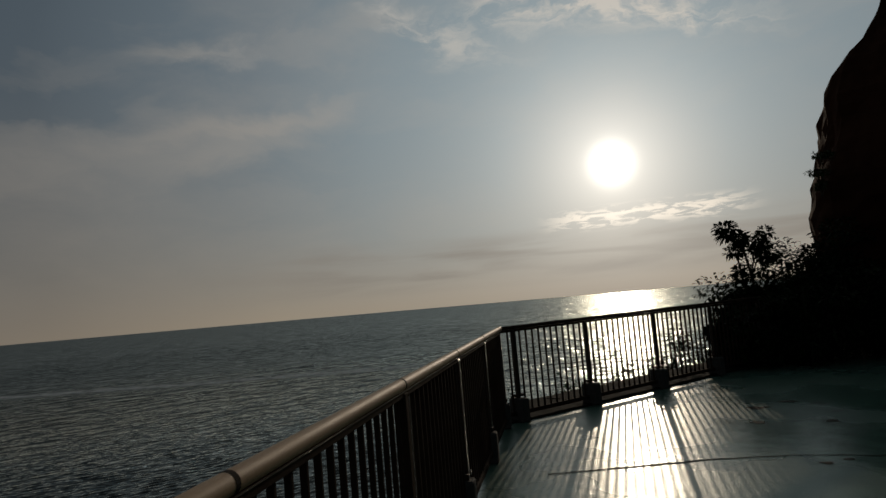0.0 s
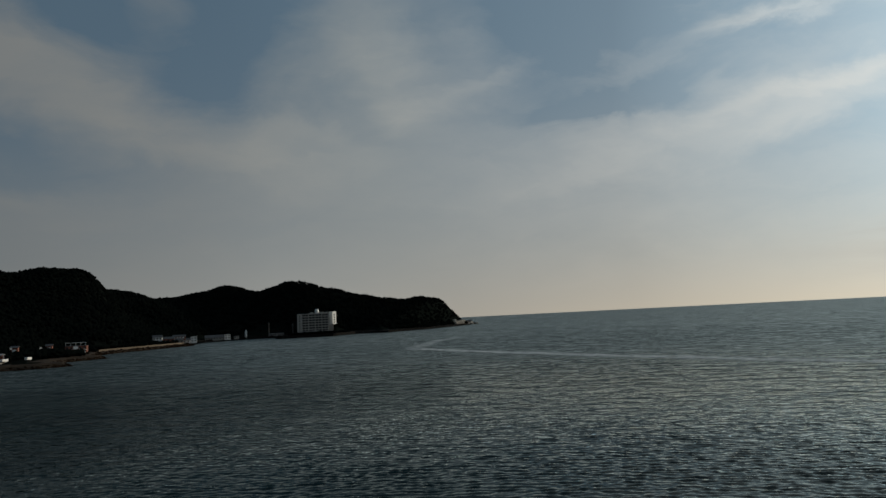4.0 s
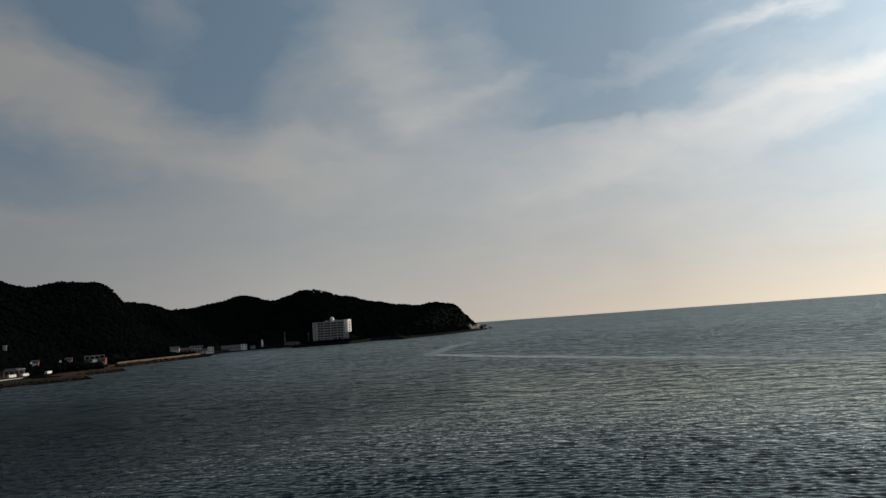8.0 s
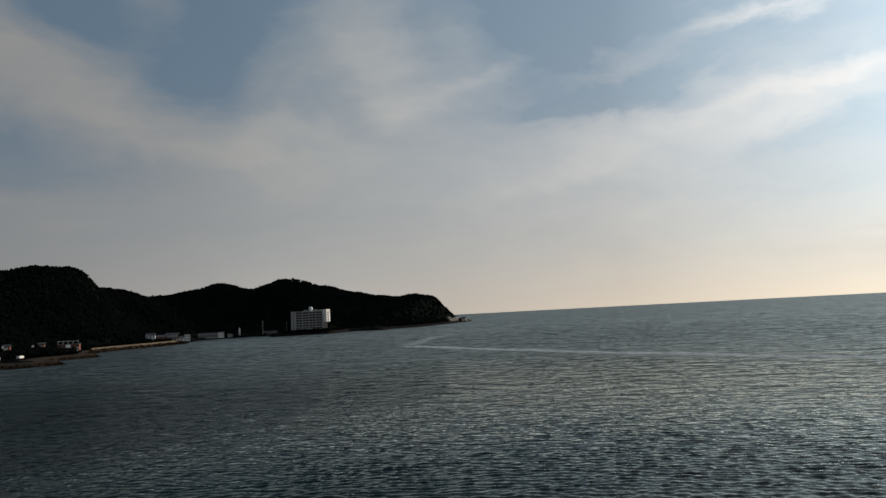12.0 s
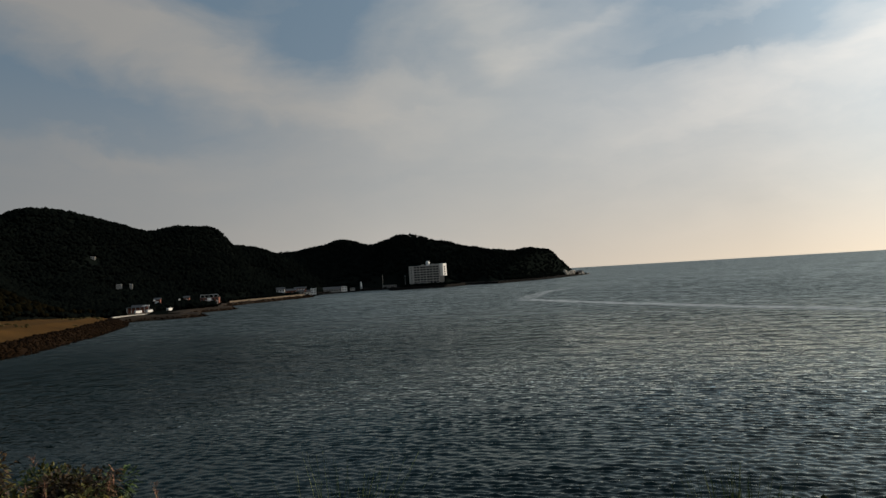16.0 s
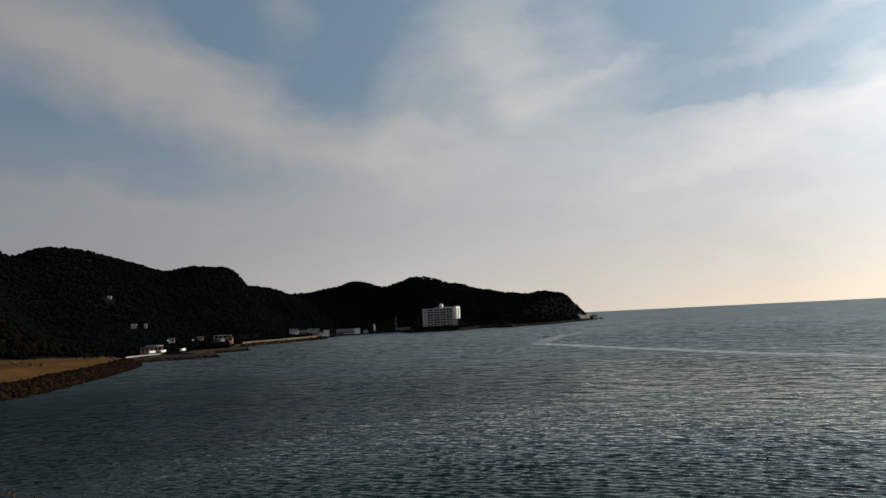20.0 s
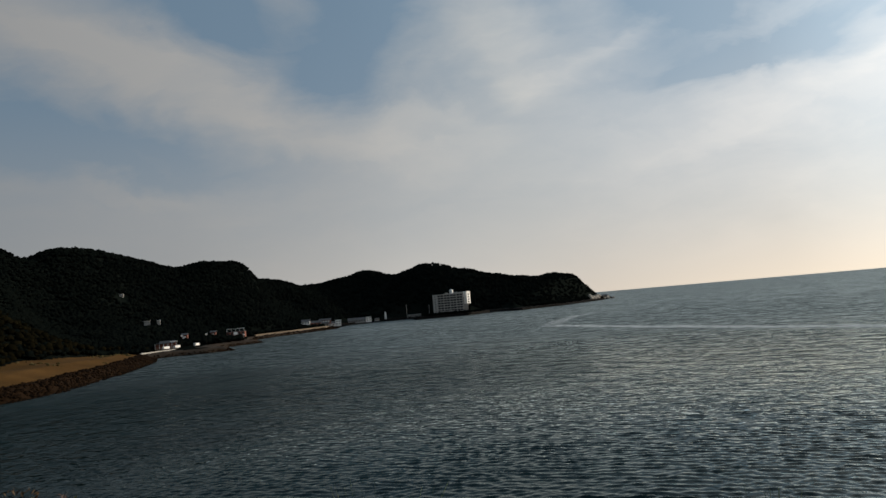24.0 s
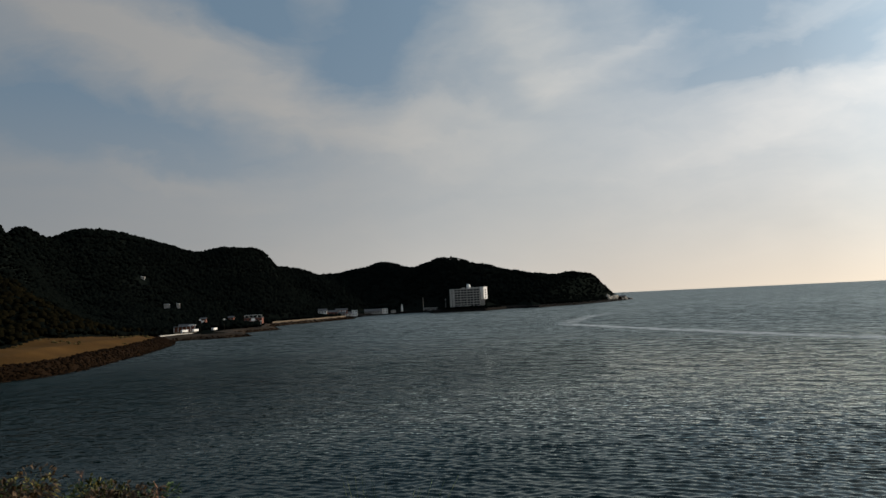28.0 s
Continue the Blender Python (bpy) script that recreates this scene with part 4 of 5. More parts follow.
def build_plants():
    # tree and thicket where the far railing meets the cliff
    x, y = polar(-82.5, 12.4)
    build_bush("small_tree", (x, y - 0.45, FZ - 0.8), 1.5, 3.35, 3, leaf=0.11, clumps=58, per=70, clump=0.5, mat=LEAF_SHADE, label="small tree with open leafy top beside the cliff, silhouette shade in its leaf colour", category="tree", open_top=True)
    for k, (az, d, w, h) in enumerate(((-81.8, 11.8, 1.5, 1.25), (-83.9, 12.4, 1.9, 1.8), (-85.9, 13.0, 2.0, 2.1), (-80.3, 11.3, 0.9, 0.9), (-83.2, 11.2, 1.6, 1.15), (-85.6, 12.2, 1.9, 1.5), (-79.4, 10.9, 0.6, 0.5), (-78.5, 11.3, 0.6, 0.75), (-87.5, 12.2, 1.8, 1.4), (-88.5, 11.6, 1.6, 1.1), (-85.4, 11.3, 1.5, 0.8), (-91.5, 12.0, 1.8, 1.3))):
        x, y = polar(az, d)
        build_bush("bush", (x + 0.55, y - 0.4, FZ - 0.02), w, h, 30 + k, mat=LEAF_SHADE, leaf=0.10, clumps=80, per=70, label="dense bush at the foot of the cliff, silhouette shade in its leaf colour", category="bush", group="bushes by the cliff")
    # sprigs that cling to the cliff's edge
    for k, (az, el, d, w) in enumerate(((-86.15, 7.7, 13.9, 0.36), (-86.5, 8.9, 14.1, 0.30), (-86.2, 6.6, 13.8, 0.22))):
        x, y = polar(az, d)
        build_bush("cliff_plant", (x, y - 0.5, 18.0 + d * math.tan(radians(el)) - 0.12), w, 0.3, 120 + k, leaf=0.06, clumps=12, per=26, label="small wiry plant growing from the cliff", category="plant", group="plants on the cliff")
    # low growth outside the far railing
    for k in range(12):
        p = CORNER + V * (0.5 + 0.62 * k) + Vector((0.33, 0.94, 0)) * (1.45 + 0.22 * (k % 3))
        g = ground_z(p.x, p.y)
        # clumps from the seventh on take the leaf colour with shade in it
        build_bush("bush", (p.x, p.y, g), 1.1, FZ + (-0.55, -0.42, -0.30, -0.30, -0.50, -0.55, -0.45, -0.30, -0.2, -0.2, -0.3, -0.3)[k] - g, 50 + k, fit=True, leaf=0.075, clumps=65, per=45, label="low brown-green scrub outside the railing", category="bush", group="scrub outside the railing", mat=LEAF if k < 6 else LEAF_SHADE)
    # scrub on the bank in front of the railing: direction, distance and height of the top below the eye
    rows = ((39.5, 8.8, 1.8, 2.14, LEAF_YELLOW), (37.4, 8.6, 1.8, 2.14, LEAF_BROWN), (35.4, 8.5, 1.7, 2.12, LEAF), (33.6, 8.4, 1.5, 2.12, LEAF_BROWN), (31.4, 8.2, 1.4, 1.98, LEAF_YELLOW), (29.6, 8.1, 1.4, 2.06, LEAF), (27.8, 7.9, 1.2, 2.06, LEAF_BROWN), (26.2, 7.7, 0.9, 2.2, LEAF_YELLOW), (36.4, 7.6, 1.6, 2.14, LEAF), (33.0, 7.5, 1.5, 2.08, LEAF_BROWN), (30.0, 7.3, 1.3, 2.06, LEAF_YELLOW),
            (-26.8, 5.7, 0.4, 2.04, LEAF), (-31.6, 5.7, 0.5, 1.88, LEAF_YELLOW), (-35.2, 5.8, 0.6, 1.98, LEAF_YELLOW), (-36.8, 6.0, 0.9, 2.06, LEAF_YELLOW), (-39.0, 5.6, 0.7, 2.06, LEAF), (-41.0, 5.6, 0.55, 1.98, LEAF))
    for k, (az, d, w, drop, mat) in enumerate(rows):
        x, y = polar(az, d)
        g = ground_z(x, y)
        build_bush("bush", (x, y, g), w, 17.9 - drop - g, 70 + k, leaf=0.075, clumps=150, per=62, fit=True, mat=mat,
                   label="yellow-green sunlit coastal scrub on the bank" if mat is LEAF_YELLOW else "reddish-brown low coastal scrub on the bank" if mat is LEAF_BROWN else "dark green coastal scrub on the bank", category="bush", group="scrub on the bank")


build_plants()


def build_grass_tuft(place, height, blades, seed, mat, label, plume=False, stout=False):
    rng = random.Random(seed)
    g = empty("grass_tuft", pose(*place), label, "grass", "grass tufts on the bank")
    vs, fs, pv, pf = [], [], [], []
    for _ in range(blades):
        a, lean = rng.uniform(0, 6.28), rng.uniform(0.05, 0.45)
        h, w = height * rng.uniform(0.55, 1.0), rng.uniform(0.008, 0.018)
        if stout:
            h, w, lean = height * rng.uniform(0.85, 1.02), 1.7 * w, 0.5 * lean
        d, s = Vector((math.cos(a), math.sin(a), 0)), Vector((-math.sin(a), math.cos(a), 0))
        o = Vector((rng.uniform(-0.08, 0.08), rng.uniform(-0.08, 0.08), -0.03))
        b = len(vs)
        for k in range(5):
            t = k / 4
            c = o + d * (lean * h * t * t) + Vector((0, 0, h * t * (1 - 0.12 * lean * t)))
            ww = w * (1 - t) + 0.0008
            vs += [c - s * ww, c + d * 0.002, c + s * ww]
        for k in range(4):
            i = b + k * 3
            fs += [(i, i + 1, i + 4, i + 3), (i + 1, i + 2, i + 5, i + 4)]
        if plume and rng.random() < 0.5:
            tip = vs[-2]
            for _ in range(26):
                e = rand_dir(rng, 0.9) * rng.uniform(0.04, 0.11)
                q = tip - Vector((0, 0, rng.uniform(0.0, 0.16)))
                n = len(pv)
                x = e.cross(Vector((0, 0, 1))).normalized() * 0.004
                pv += [q - x, q + x, q + e]
                pf.append((n, n + 1, n + 2))
    mesh_object("foliage", vs, fs, mat, g)
    if pv:
        tagged(mesh_object("plume", pv, pf, PLUME, g), "reddish feathery seed heads", kind="stuff")


def build_grasses():
    spots = ((10.4, 6.4, 1.55, False), (9.2, 6.4, 1.50, False), (8.4, 6.5, 1.54, False), (-22.9, 5.6, 1.56, False), (-20.2, 5.5, 1.62, False), (-23.6, 5.6, 1.64, False), (-32.0, 5.7, 1.62, False),
             (28.3, 7.8, 1.56, True), (35.7, 8.0, 1.56, True), (37.2, 8.2, 1.60, True), (31.0, 7.8, 1.74, False), (-27.4, 5.6, 1.80, False), (-31.0, 5.6, 1.75, False), (-20.0, 5.6, 1.72, False), (-31.8, 5.7, 1.72, False))
    for k, (az, d, drop, plume) in enumerate(spots):
        x, y = polar(az, d)
        g = ground_z(x, y)
        build_grass_tuft((x, y, g), 18.0 - drop - g, 48, 200 + k, GRASS, "tall grass tuft with reddish plumes on the bank" if plume else "tall pale green grass tuft on the bank", plume, -24 < az < -22)


build_grasses()


# ---- buildings round the bay ----
def win_mesh(w, h):
    me = bpy.data.meshes.new("window")
    bm = box(-w / 2, -0.06, -h / 2, w / 2, 0.06, h / 2)
    bm.to_mesh(me)
    bm.free()
    me.materials.append(GLASS)
    return me


def build_hotel():
    """Seven storeys of balconies, a bright stair wing stepped back at one end and a water tank on the roof; local x along the front, -y to the sea."""
    h = empty("hotel", pose(-11.0, 868, 5.2, 0, 0, 3), "large grey seaside hotel block with rows of balconies", "hotel")
    W, D, FL, N = 38.4, 15.0, 3.15, 7
    H = FL * N + 1.2
    x0, x1 = -W / 2, W / 2
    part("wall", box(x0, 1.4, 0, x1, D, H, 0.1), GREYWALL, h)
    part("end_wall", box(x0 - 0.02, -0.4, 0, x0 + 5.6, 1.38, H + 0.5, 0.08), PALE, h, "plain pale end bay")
    bays = 8
    bw = (W - 5.8) / bays
    glass = win_mesh(bw * 0.86, 2.3)
    slit = win_mesh(0.7, 2.0)
    for k in range(bays):
        # the roof edge steps up and down from bay to bay
        up = (0.4, 0.4, 0.9, 0.9, 0.2, 0.6, 1.3, 1.3)[k]
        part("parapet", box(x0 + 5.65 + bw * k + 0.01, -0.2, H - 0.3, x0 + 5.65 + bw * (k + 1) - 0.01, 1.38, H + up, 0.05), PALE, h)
    for f in range(N):
        z = 0.9 + f * FL
        for k in range(bays):
            a = x0 + 5.7 + bw * k + 0.02
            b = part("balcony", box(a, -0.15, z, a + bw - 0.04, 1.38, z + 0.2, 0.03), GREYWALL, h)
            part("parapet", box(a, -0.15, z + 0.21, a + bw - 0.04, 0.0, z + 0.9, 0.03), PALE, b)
            shared("window", glass, pose(x0 + 5.7 + bw * (k + 0.5), 1.36, z + 1.5), h)
        shared("window", slit, pose(x0 + 2.8, -0.42, z + 1.5), h)
    for k in range(bays + 1):
        cx = x0 + 5.7 + bw * k
        w = 0.45 if k % 2 == 0 else 0.16
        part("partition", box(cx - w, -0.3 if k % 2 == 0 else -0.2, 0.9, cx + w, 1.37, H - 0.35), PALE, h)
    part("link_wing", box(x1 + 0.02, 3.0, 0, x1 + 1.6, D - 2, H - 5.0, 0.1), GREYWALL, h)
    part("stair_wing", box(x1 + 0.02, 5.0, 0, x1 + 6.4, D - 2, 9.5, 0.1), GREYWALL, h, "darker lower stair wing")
    bm = bmesh.new()
    plan = ((1.4, 6.0), (5.4, 4.2), (10.4, 9.2), (10.4, 13.0), (1.4, 13.0))
    low, top = [[bm.verts.new((x1 + px, py, pz)) for px, py in plan] for pz in (9.52, H + 2.0)]
    bm.faces.new(low[::-1])
    bm.faces.new(top)
    for k in range(5):
        bm.faces.new((low[k], low[(k + 1) % 5], top[(k + 1) % 5], top[k]))
    tower = part("stair_tower", bm, WHITE, h, "bright white stair tower with slanted face")
    for f in range(4):
        o = box(-1.3, -0.06, -0.9, 1.0, 0.06, 0.9)
        bmesh.ops.transform(o, matrix=pose(x1 + 7.9, 6.66, 11.6 + f * FL, 0, 0, 45), verts=o.verts)
        part("opening", o, GLASS, tower)
    part("roof_frame_beam", box(x1 - 5.0, 3.4, H + 1.0, x1 + 1.6, 4.0, H + 1.6), WHITE, h)
    for k in range(3):
        part("roof_frame_post", box(x1 - 4.8 + 2.2 * k, 3.5, H + 0.003, x1 - 4.4 + 2.2 * k, 3.9, H + 0.99), WHITE, h)
    part("roof_hut", box(-3.0, 4.5, H + 0.003, 1.0, 10.5, H + 2.0, 0.1), PALE, h)
    part("roof_hut", box(8.4, 4.5, H + 0.003, 13.5, 9.5, H + 2.2, 0.1), PALE, h)
    bm = tube([(5.4, 6.0, H), (5.4, 6.0, H + 0.8), (5.4, 6.0, H + 4.6), (5.4, 6.0, H + 5.6), (5.4, 6.0, H + 6.2)], [2.2, 2.5, 2.5, 1.9, 0.5], 16)
    part("water_tank", bm, WHITE, h, "round white tank on the roof", smooth=True)
    part("entrance_canopy", box(-12, -6.0, 0, 6, -0.5, 2.6, 0.2), GREYWALL, h)


build_hotel()


def build_house(place, turn, w, d, storeys, wall, roof, kind, label, group="", name="house", windows=True):
    """A small house: walls, a gable or flat roof with eaves, windows with sills and a door; local -y to the sea."""
    h = empty(name, pose(*place, 0, 0, turn), label, "house" if name == "house" else name.replace("_", " "), group)
    fl = 2.9
    H = fl * storeys
    part("wall", box(-w / 2, -d / 2, -1.0, w / 2, d / 2, H, 0.05), wall, h)
    if kind == "gable":
        bm = bmesh.new()
        e, rise, t = 0.5, d * 0.28, 0.18
        prof = [(-d / 2 - e, H - 0.15), (0, H + rise), (d / 2 + e, H - 0.15), (d / 2 + e, H - 0.15 + t), (0, H + rise + t * 1.3), (-d / 2 - e, H - 0.15 + t)]
        a, b = [[bm.verts.new((x, y, z)) for y, z in prof] for x in (-w / 2 - e, w / 2 + e)]
        for i in range(6):
            bm.faces.new((a[i], a[(i + 1) % 6], b[(i + 1) % 6], b[i]))
        bm.faces.new((a[0], a[1], a[4], a[5]))
        bm.faces.new((a[1], a[2], a[3], a[4]))
        bm.faces.new((b[0], b[1], b[4], b[5]))
        bm.faces.new((b[1], b[2], b[3], b[4]))
        bmesh.ops.recalc_face_normals(bm, faces=bm.faces)
        part("roof", bm, roof, h)
        bm = bmesh.new()
        for x0, x1 in ((-w / 2, -w / 2 + 0.15), (w / 2 - 0.15, w / 2)):
            v = [bm.verts.new(c) for x in (x0, x1) for c in ((x, -d / 2, H), (x, d / 2, H), (x, 0, H + rise))]
            bm.faces.new(v[:3])
            bm.faces.new(v[3:])
            for i in range(3):
                bm.faces.new((v[i], v[(i + 1) % 3], v[3 + (i + 1) % 3], v[3 + i]))
        bmesh.ops.recalc_face_normals(bm, faces=bm.faces)
        part("gable_wall", bm, wall, h)
    else:
        part("roof", box(-w / 2 - 0.3, -d / 2 - 0.3, H + 0.003, w / 2 + 0.3, d / 2 + 0.3, H + 0.3, 0.05), roof, h)
    win = win_mesh(1.5, 1.3)
    n = max(1, int(w / 3.0))
    for s in range(storeys if windows else 0):
        for k in range(n):
            cx = -w / 2 + w * (k + 0.5) / n
            shared("window", win, pose(cx, -d / 2 - 0.02, s * fl + 1.5), h)
            part("sill", box(cx - 0.85, -d / 2 - 0.18, s * fl + 0.74, cx + 0.85, -d / 2 - 0.003, s * fl + 0.83), WHITE, h)
    return h


def build_town():
    T = "houses along the shore"
    g = lambda x, y: float(land_height(np.array([[x]]), np.array([[y]]))[0][0, 0])
    # restaurant on the rocky point, with its white upper deck
    h = build_house((-191, 582, 3.0), 10, 15, 9, 2, REDWALL, DARKROOF, "flat", "two-storey red-brown seaside restaurant with white upper deck", T, name="restaurant")
    part("deck", box(-7.4, -8.2, 2.75, 7.4, -4.6, 3.0), WHITE, h, "white timber deck")
    for k in range(5):
        part("deck_post", box(-7.2 + 3.5 * k, -8.1, -1.0, -6.95 + 3.5 * k, -7.85, 2.74), WHITE, h)
        part("roof_frame_post", box(-7.2 + 3.5 * k, -4.4, 6.12, -6.98 + 3.5 * k, -4.2, 8.2), WHITE, h)
    part("roof_frame_beam", box(-7.4, -4.45, 8.21, 7.4, -4.15, 8.5), WHITE, h)
    part("sign_board", box(-1.6, -4.85, 3.4, 1.6, -4.65, 5.6), WHITE, h, "square white sign board")
    # open stalls with white frames behind the beach end
    s = empty("beach_stall", pose(-189, 436, 4.2, 0, 0, 20), "white-framed open beach stall with red-brown panels", "stall", T)
    part("floor", box(-6.5, -3, -1.2, 6.5, 3, 0.1), BEIGE, s)
    part("back_wall", box(-6.4, 2.4, 0.1, 6.4, 2.7, 3.2), REDWALL, s)
    part("roof", box(-6.8, -2.8, 3.22, 2.0, 3.0, 3.5), DARKROOF, s)
    part("roof", box(2.4, -2.2, 4.0, 6.8, 3.0, 4.3), WHITE, s)
    for k in range(6):
        part("post", box(-6.4 + 2.5 * k, -2.6, 0.1, -6.2 + 2.5 * k, -2.4, 3.2 if k < 4 else 3.98), WHITE, s)
    # houses along the shore road
    for x, y, w, d, st, wall, roof, kind, lab in (
            (-168, 748, 9, 7, 1, WHITE, DARKROOF, "gable", "small white shore house with dark gable roof"),
            (-159, 757, 11, 7, 1, REDWALL, DARKROOF, "gable", "brown single-storey wooden shore house"),
            (-152, 772, 9, 7, 1, GREYWALL, DARKROOF, "gable", "grey shore house with dark tiled roof"),
            (-146, 783, 8, 7, 1, WHITE, DARKROOF, "gable", "small pale shore house with tiled roof"),
            (-143.5, 812, 6.5, 7, 2, WHITE, WHITE, "flat", "bright white square two-storey house"),
            (-131, 878, 22, 10, 1, GREYWALL, DARKROOF, "gable", "long low dark-roofed harbour building"),
            (-117, 889, 7, 7, 2, WHITE, DARKROOF, "flat", "white two-storey harbour house"),
            (-108, 905, 6, 6, 1, GREYWALL, DARKROOF, "flat", "small grey flat-roofed harbour hut"),
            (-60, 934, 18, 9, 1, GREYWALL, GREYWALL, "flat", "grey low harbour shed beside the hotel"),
                        (-196, 455, 9, 6, 1, REDWALL, DARKROOF, "gable", "brown wooden beach house")):
        build_house((x, y, max(2.6, g(x, y))), 10, w, d, st, wall, roof, kind, lab, T)
    for x, y, z in ((-205, 566, 4.4), (-212, 524, 4.8)):
        h = build_house((x, y, z), 10, 4.2, 4, 2, REDWALL, DARKROOF, "gable", "narrow dark house with a white upper balcony among the trees", T, windows=False)
        part("balcony", box(-1.3, -2.5, 3.0, 0.9, -2.02, 4.7, 0.05), WHITE, h, "white balcony front")
    # a dark house above the shore road with four white shutters, and signs on posts among the trees
    h = build_house((-152, 775, 7.0), 10, 13, 6, 1, REDWALL, DARKROOF, "gable", "dark brown shore house with four white shutters", T)
    for k in range(4):
        part("shutter", box(-5.4 + 2.9 * k, -3.32, 0.9, -3.7 + 2.9 * k, -3.2, 2.3), WHITE, h)
    for x, y, z, hh in ((-172, 420, 3.9, 8.2), (-163, 437, 3.9, 7.6)):
        p = empty("sign_post", pose(x, y, z, 0, 0, 25), "slim post with a small white board beside the shore road", "sign", "sign posts")
        part("post", tube([(0, 0, -1.0), (0, 0, hh)], 0.05, 8), RAIL_RING, p)
        part("board", box(-0.55, -0.12, hh - 0.9, 0.55, -0.06, hh), WHITE, p)
    # houses on the wooded slope
    for x, y, z, w, st in ((-270, 587, 21.4, 4.4, 1), (-261, 590, 21.2, 2.6, 1), (-313, 631, 49.0, 3.4, 1)):
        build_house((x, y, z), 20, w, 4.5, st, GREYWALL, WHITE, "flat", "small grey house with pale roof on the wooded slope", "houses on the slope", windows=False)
    build_house((268, 1232, 3.5), -20, 9, 6, 1, PALE, DARKROOF, "gable", "small pale hut on the headland point", name="hut")
    # small light tower and masts
    t = empty("light_tower", pose(-97, 912, 3.6), "slim white harbour light tower on the quay", "tower")
    part("shaft", tube([(0, 0, -0.5), (0, 0, 6.4)], [1.5, 1.1], 12), WHITE, t, smooth=True)
    part("gallery", tube([(0, 0, 6.41), (0, 0, 6.7)], [1.6, 1.6], 12), WHITE, t)
    part("lantern", tube([(0, 0, 6.71), (0, 0, 8.3), (0, 0, 9.2)], [0.8, 0.8, 0.1], 10), WHITE, t)
    for x, y, z, hh in ((-67, 899, 3.0, 17.5), (-36, 872, 4.0, 14.0)):
        m = empty("mast", pose(x, y, z), "thin grey mast near the quay", "mast", "masts")
        part("pole", tube([(0, 0, -0.8), (0, 0, hh)], [0.32, 0.18], 8), GREYWALL, m)
        part("crossarm", box(-1.4, -0.12, hh - 2.0, 1.4, 0.12, hh - 1.75), GREYWALL, m)
    # parked white vans and cars by the stalls
    for k, (x, y, turn) in enumerate(((-184, 424, 60), (-180, 431, 70), (-172, 443, 80))):
        c = empty("van", pose(x, y, 3.9, 0, 0, turn), "white van parked on the shore road", "van", "parked vans")
        bm = box(-2.3, -0.9, 0.35, 2.3, 0.9, 1.95, 0.18)
        part("body", bm, WHITE, c)
        part("windscreen", box(2.28, -0.75, 1.15, 2.33, 0.75, 1.7), GLASS, c)
        for sx in (-1.45, 1.45):
            for sy in (-0.92, 0.92):
                w = part("wheel", tube([(sx, sy - 0.1, 0.32), (sx, sy + 0.1, 0.32)], 0.32, 12), RAIL_RING, c)


build_town()


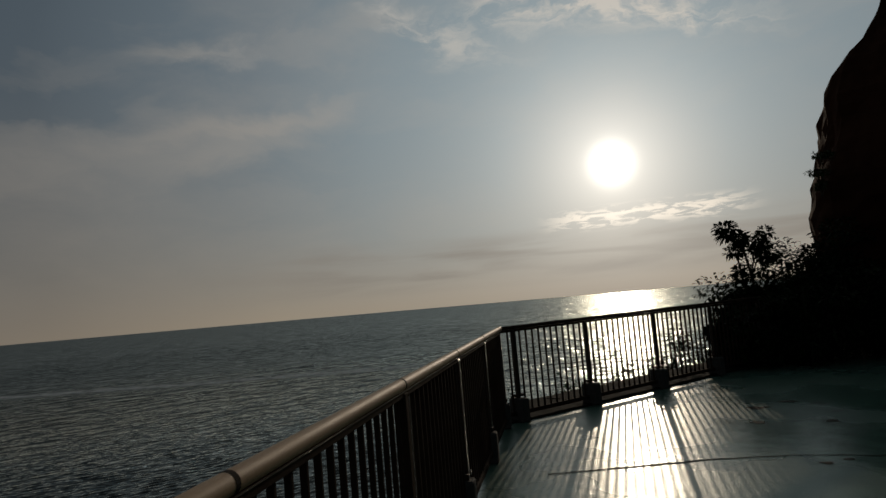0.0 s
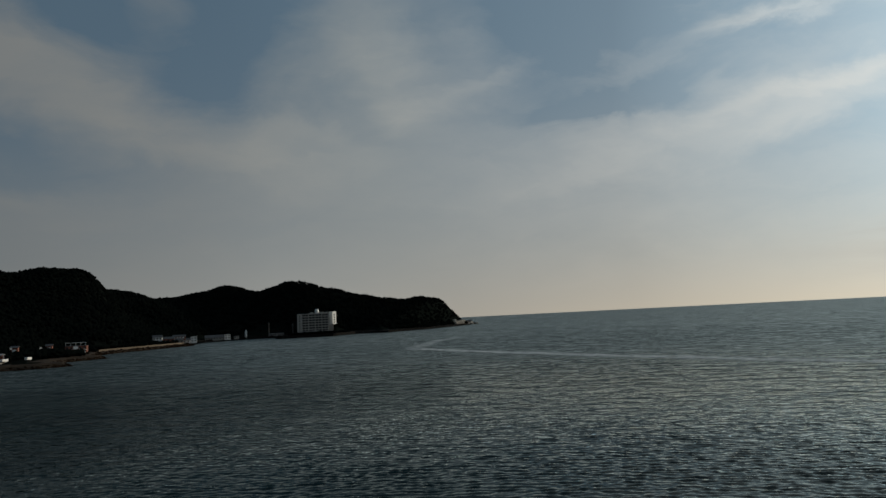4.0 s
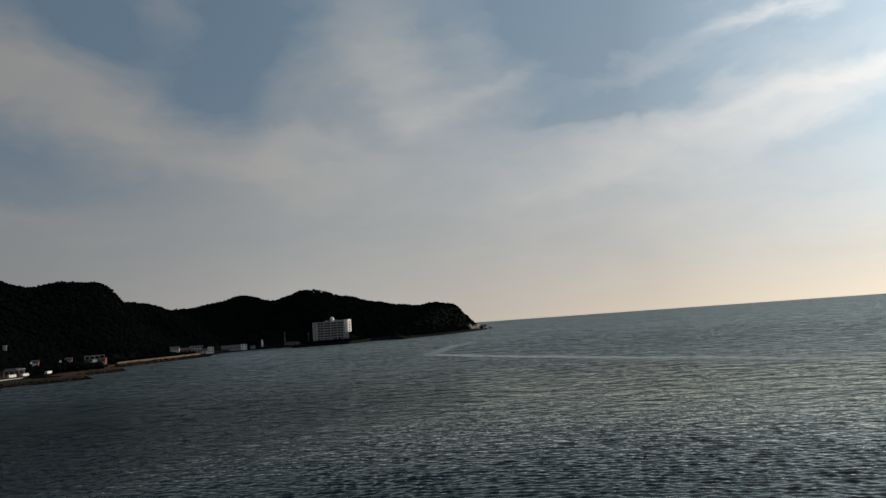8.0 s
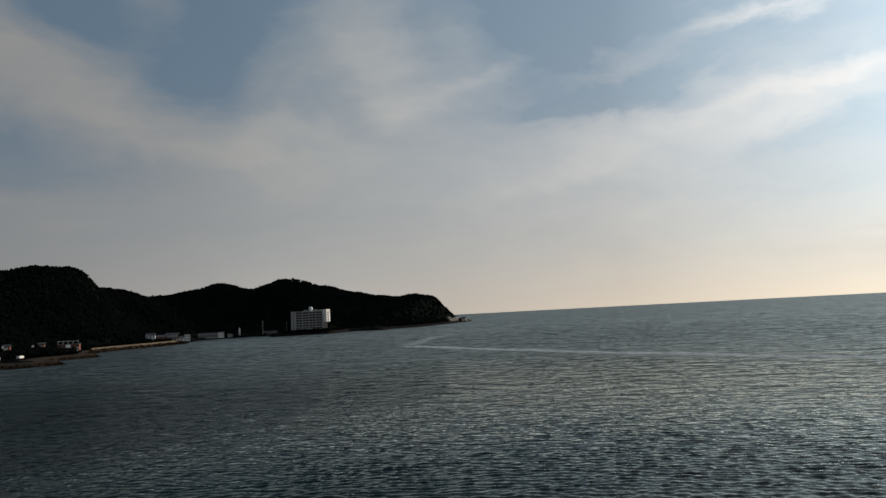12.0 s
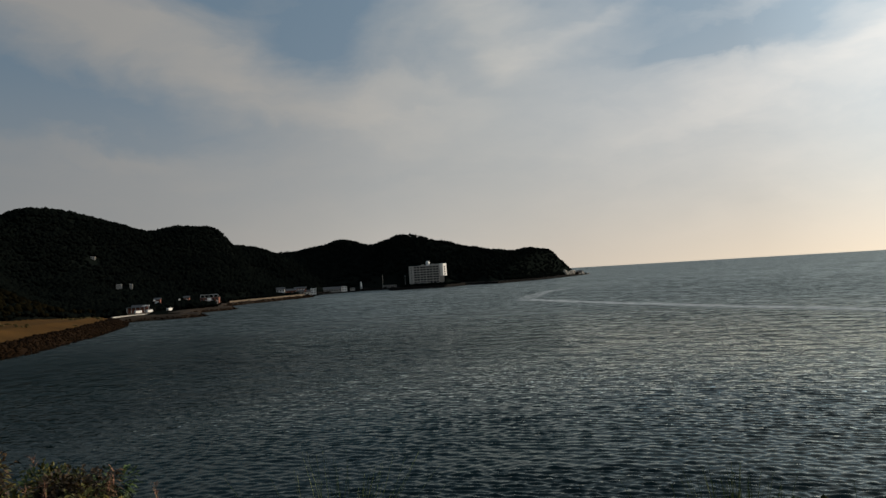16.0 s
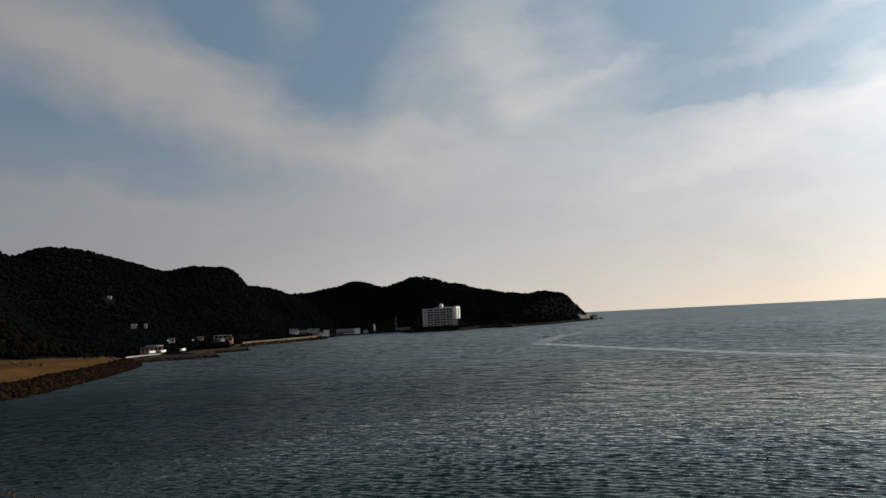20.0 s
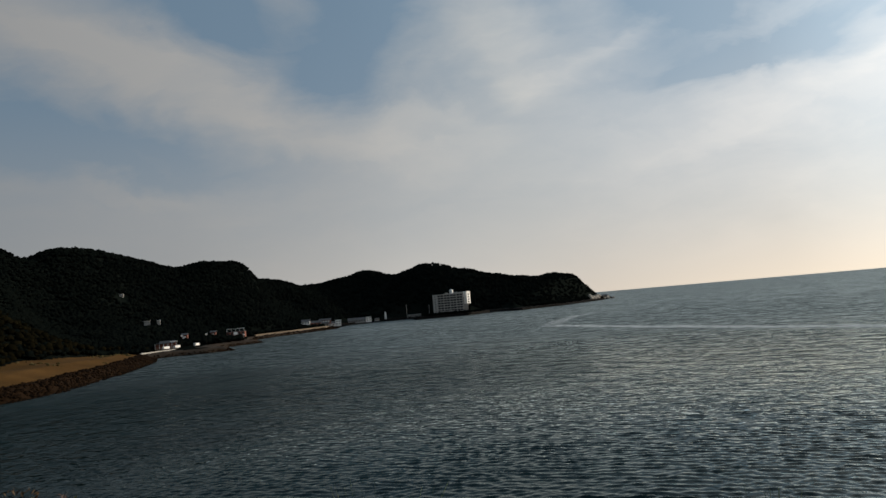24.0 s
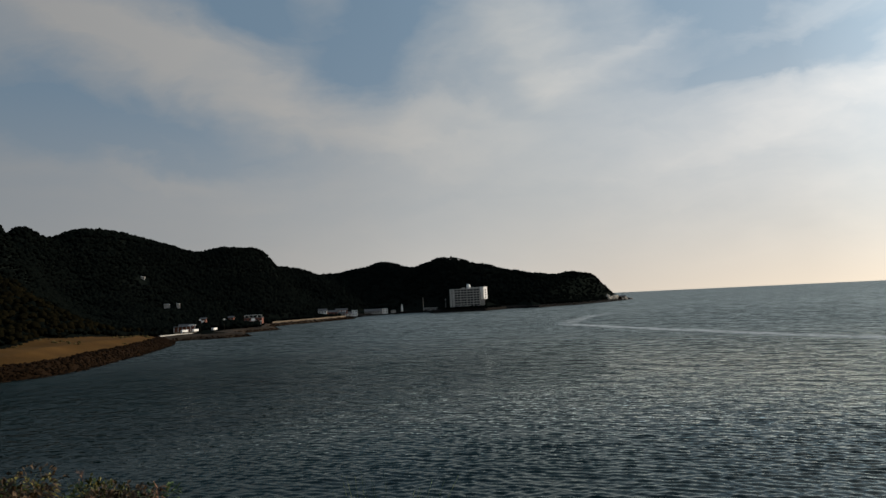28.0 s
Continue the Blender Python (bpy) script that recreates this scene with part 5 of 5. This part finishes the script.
def build_point_rocks():
    """Pale weathered rocks round the hut at the tip of the headland, and dark garden shrubs below the hotel."""
    rng = random.Random(19)
    for k in range(16):
        u = rng.uniform(0, 1)
        x, y, s = 250 + 42 * u + rng.uniform(-5, 5), 1178 + 100 * u + rng.uniform(-6, 6), rng.uniform(1.6, 4.2) * (1.25 - 0.5 * u)
        v, f = lump(90 + k, 2)
        z = max(0.0, float(land_height(np.array([[x]]), np.array([[y]]))[0][0, 0]))
        ob = mesh_object("rock", v * s, f, PALE_ROCK if k % 3 else ROCK)
        ob.location = (x, y, z + 0.3 * s)
        tagged(ob, "pale weathered sea rock at the headland point" if k % 3 else "dark wet sea rock at the headland point", "rock", "rocks at the point")
    for k in range(14):
        u, o, s = (k + 0.5) / 14, rng.uniform(4.0, 19.0), rng.uniform(2.0, 4.6)
        x, y = 231 + 32 * u - 0.894 * o, 1130 + 66 * u + 0.447 * o
        v, f = lump(110 + k, 2)
        ob = mesh_object("rock", v * s, f, PALE_ROCK)
        ob.location = (x, y, float(land_height(np.array([[x]]), np.array([[y]]))[0][0, 0]) + 0.35 * s)
        tagged(ob, "pale sunlit rock stacked at the headland point", "rock", "rocks at the point")
    lumps = [lump(140 + k, 2) for k in range(6)]
    places = [(rng.uniform(-44, 34), 851.5 + rng.uniform(0, 6), 4.6 + rng.uniform(0, 1.6), rng.uniform(0.8, 1.9), rng.uniform(0, 6.28), 0.9) for _ in range(150)]
    scatter("garden_shrubs", lumps, places, WOODS, "row of dark shrubs in front of the hotel", "shrubs", smooth=True)
    places = [(X, Y, 3.6 + rng.uniform(0, 3.0), rng.uniform(1.0, 2.4), rng.uniform(0, 6.28), 1.0) for X, Y in ((rng.uniform(-218, -150), rng.uniform(480, 790)) for _ in range(1500))
              if 10 < float(inside_distance(np.array([X]), np.array([Y]), COAST)[0]) < 34 and clear_of_houses(np.array([X]), np.array([Y]))[0]]
    scatter("roadside_trees", lumps, places, WOODS, "dark trees between the shore road and the hillside", "trees", smooth=True)


build_point_rocks()


def build_seawalls():
    """Concrete walls along the shore: outline points, top height and thickness."""
    walls = [([(-187, 396), (-190, 405), (-184, 420), (-180, 428)], 3.7, PALE, "pale sunlit concrete wall behind the beach"),
             ([(-176, 500), (-176, 520), (-180, 545)], 4.6, BEIGE, "beige concrete seawall in front of the trees"),
             ([(-184, 612), (-176, 642), (-166, 664), (-153, 706), (-141, 742)], 4.2, BEIGE, "long beige concrete seawall along the shore road"),
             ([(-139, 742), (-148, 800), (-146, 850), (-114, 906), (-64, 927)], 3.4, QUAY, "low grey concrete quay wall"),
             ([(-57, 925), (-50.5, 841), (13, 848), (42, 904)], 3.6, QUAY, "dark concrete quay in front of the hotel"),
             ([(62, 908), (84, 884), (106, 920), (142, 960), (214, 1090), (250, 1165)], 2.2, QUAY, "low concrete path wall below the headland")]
    for pts, top, mat, lab in walls:
        bm = bmesh.new()
        rows = []
        for i, p in enumerate(pts):
            a, b = Vector(pts[max(i - 1, 0)]), Vector(pts[min(i + 1, len(pts) - 1)])
            t = (b - a).normalized()
            n = Vector((-t.y, t.x))
            p = Vector(p)
            rows.append([bm.verts.new((*(p + n * o), z)) for o, z in ((-0.9, -1.5), (-0.35, top), (0.35, top), (0.5, -1.5))])
        for a, b in zip(rows, rows[1:]):
            for j in range(3):
                bm.faces.new((a[j], b[j], b[j + 1], a[j + 1]))
        bm.faces.new(rows[0])
        bm.faces.new(rows[-1][::-1])
        bmesh.ops.recalc_face_normals(bm, faces=bm.faces)
        w = part("wall_shore", bm, mat)
        tagged(w, lab, "seawall", kind="structure")


build_seawalls()
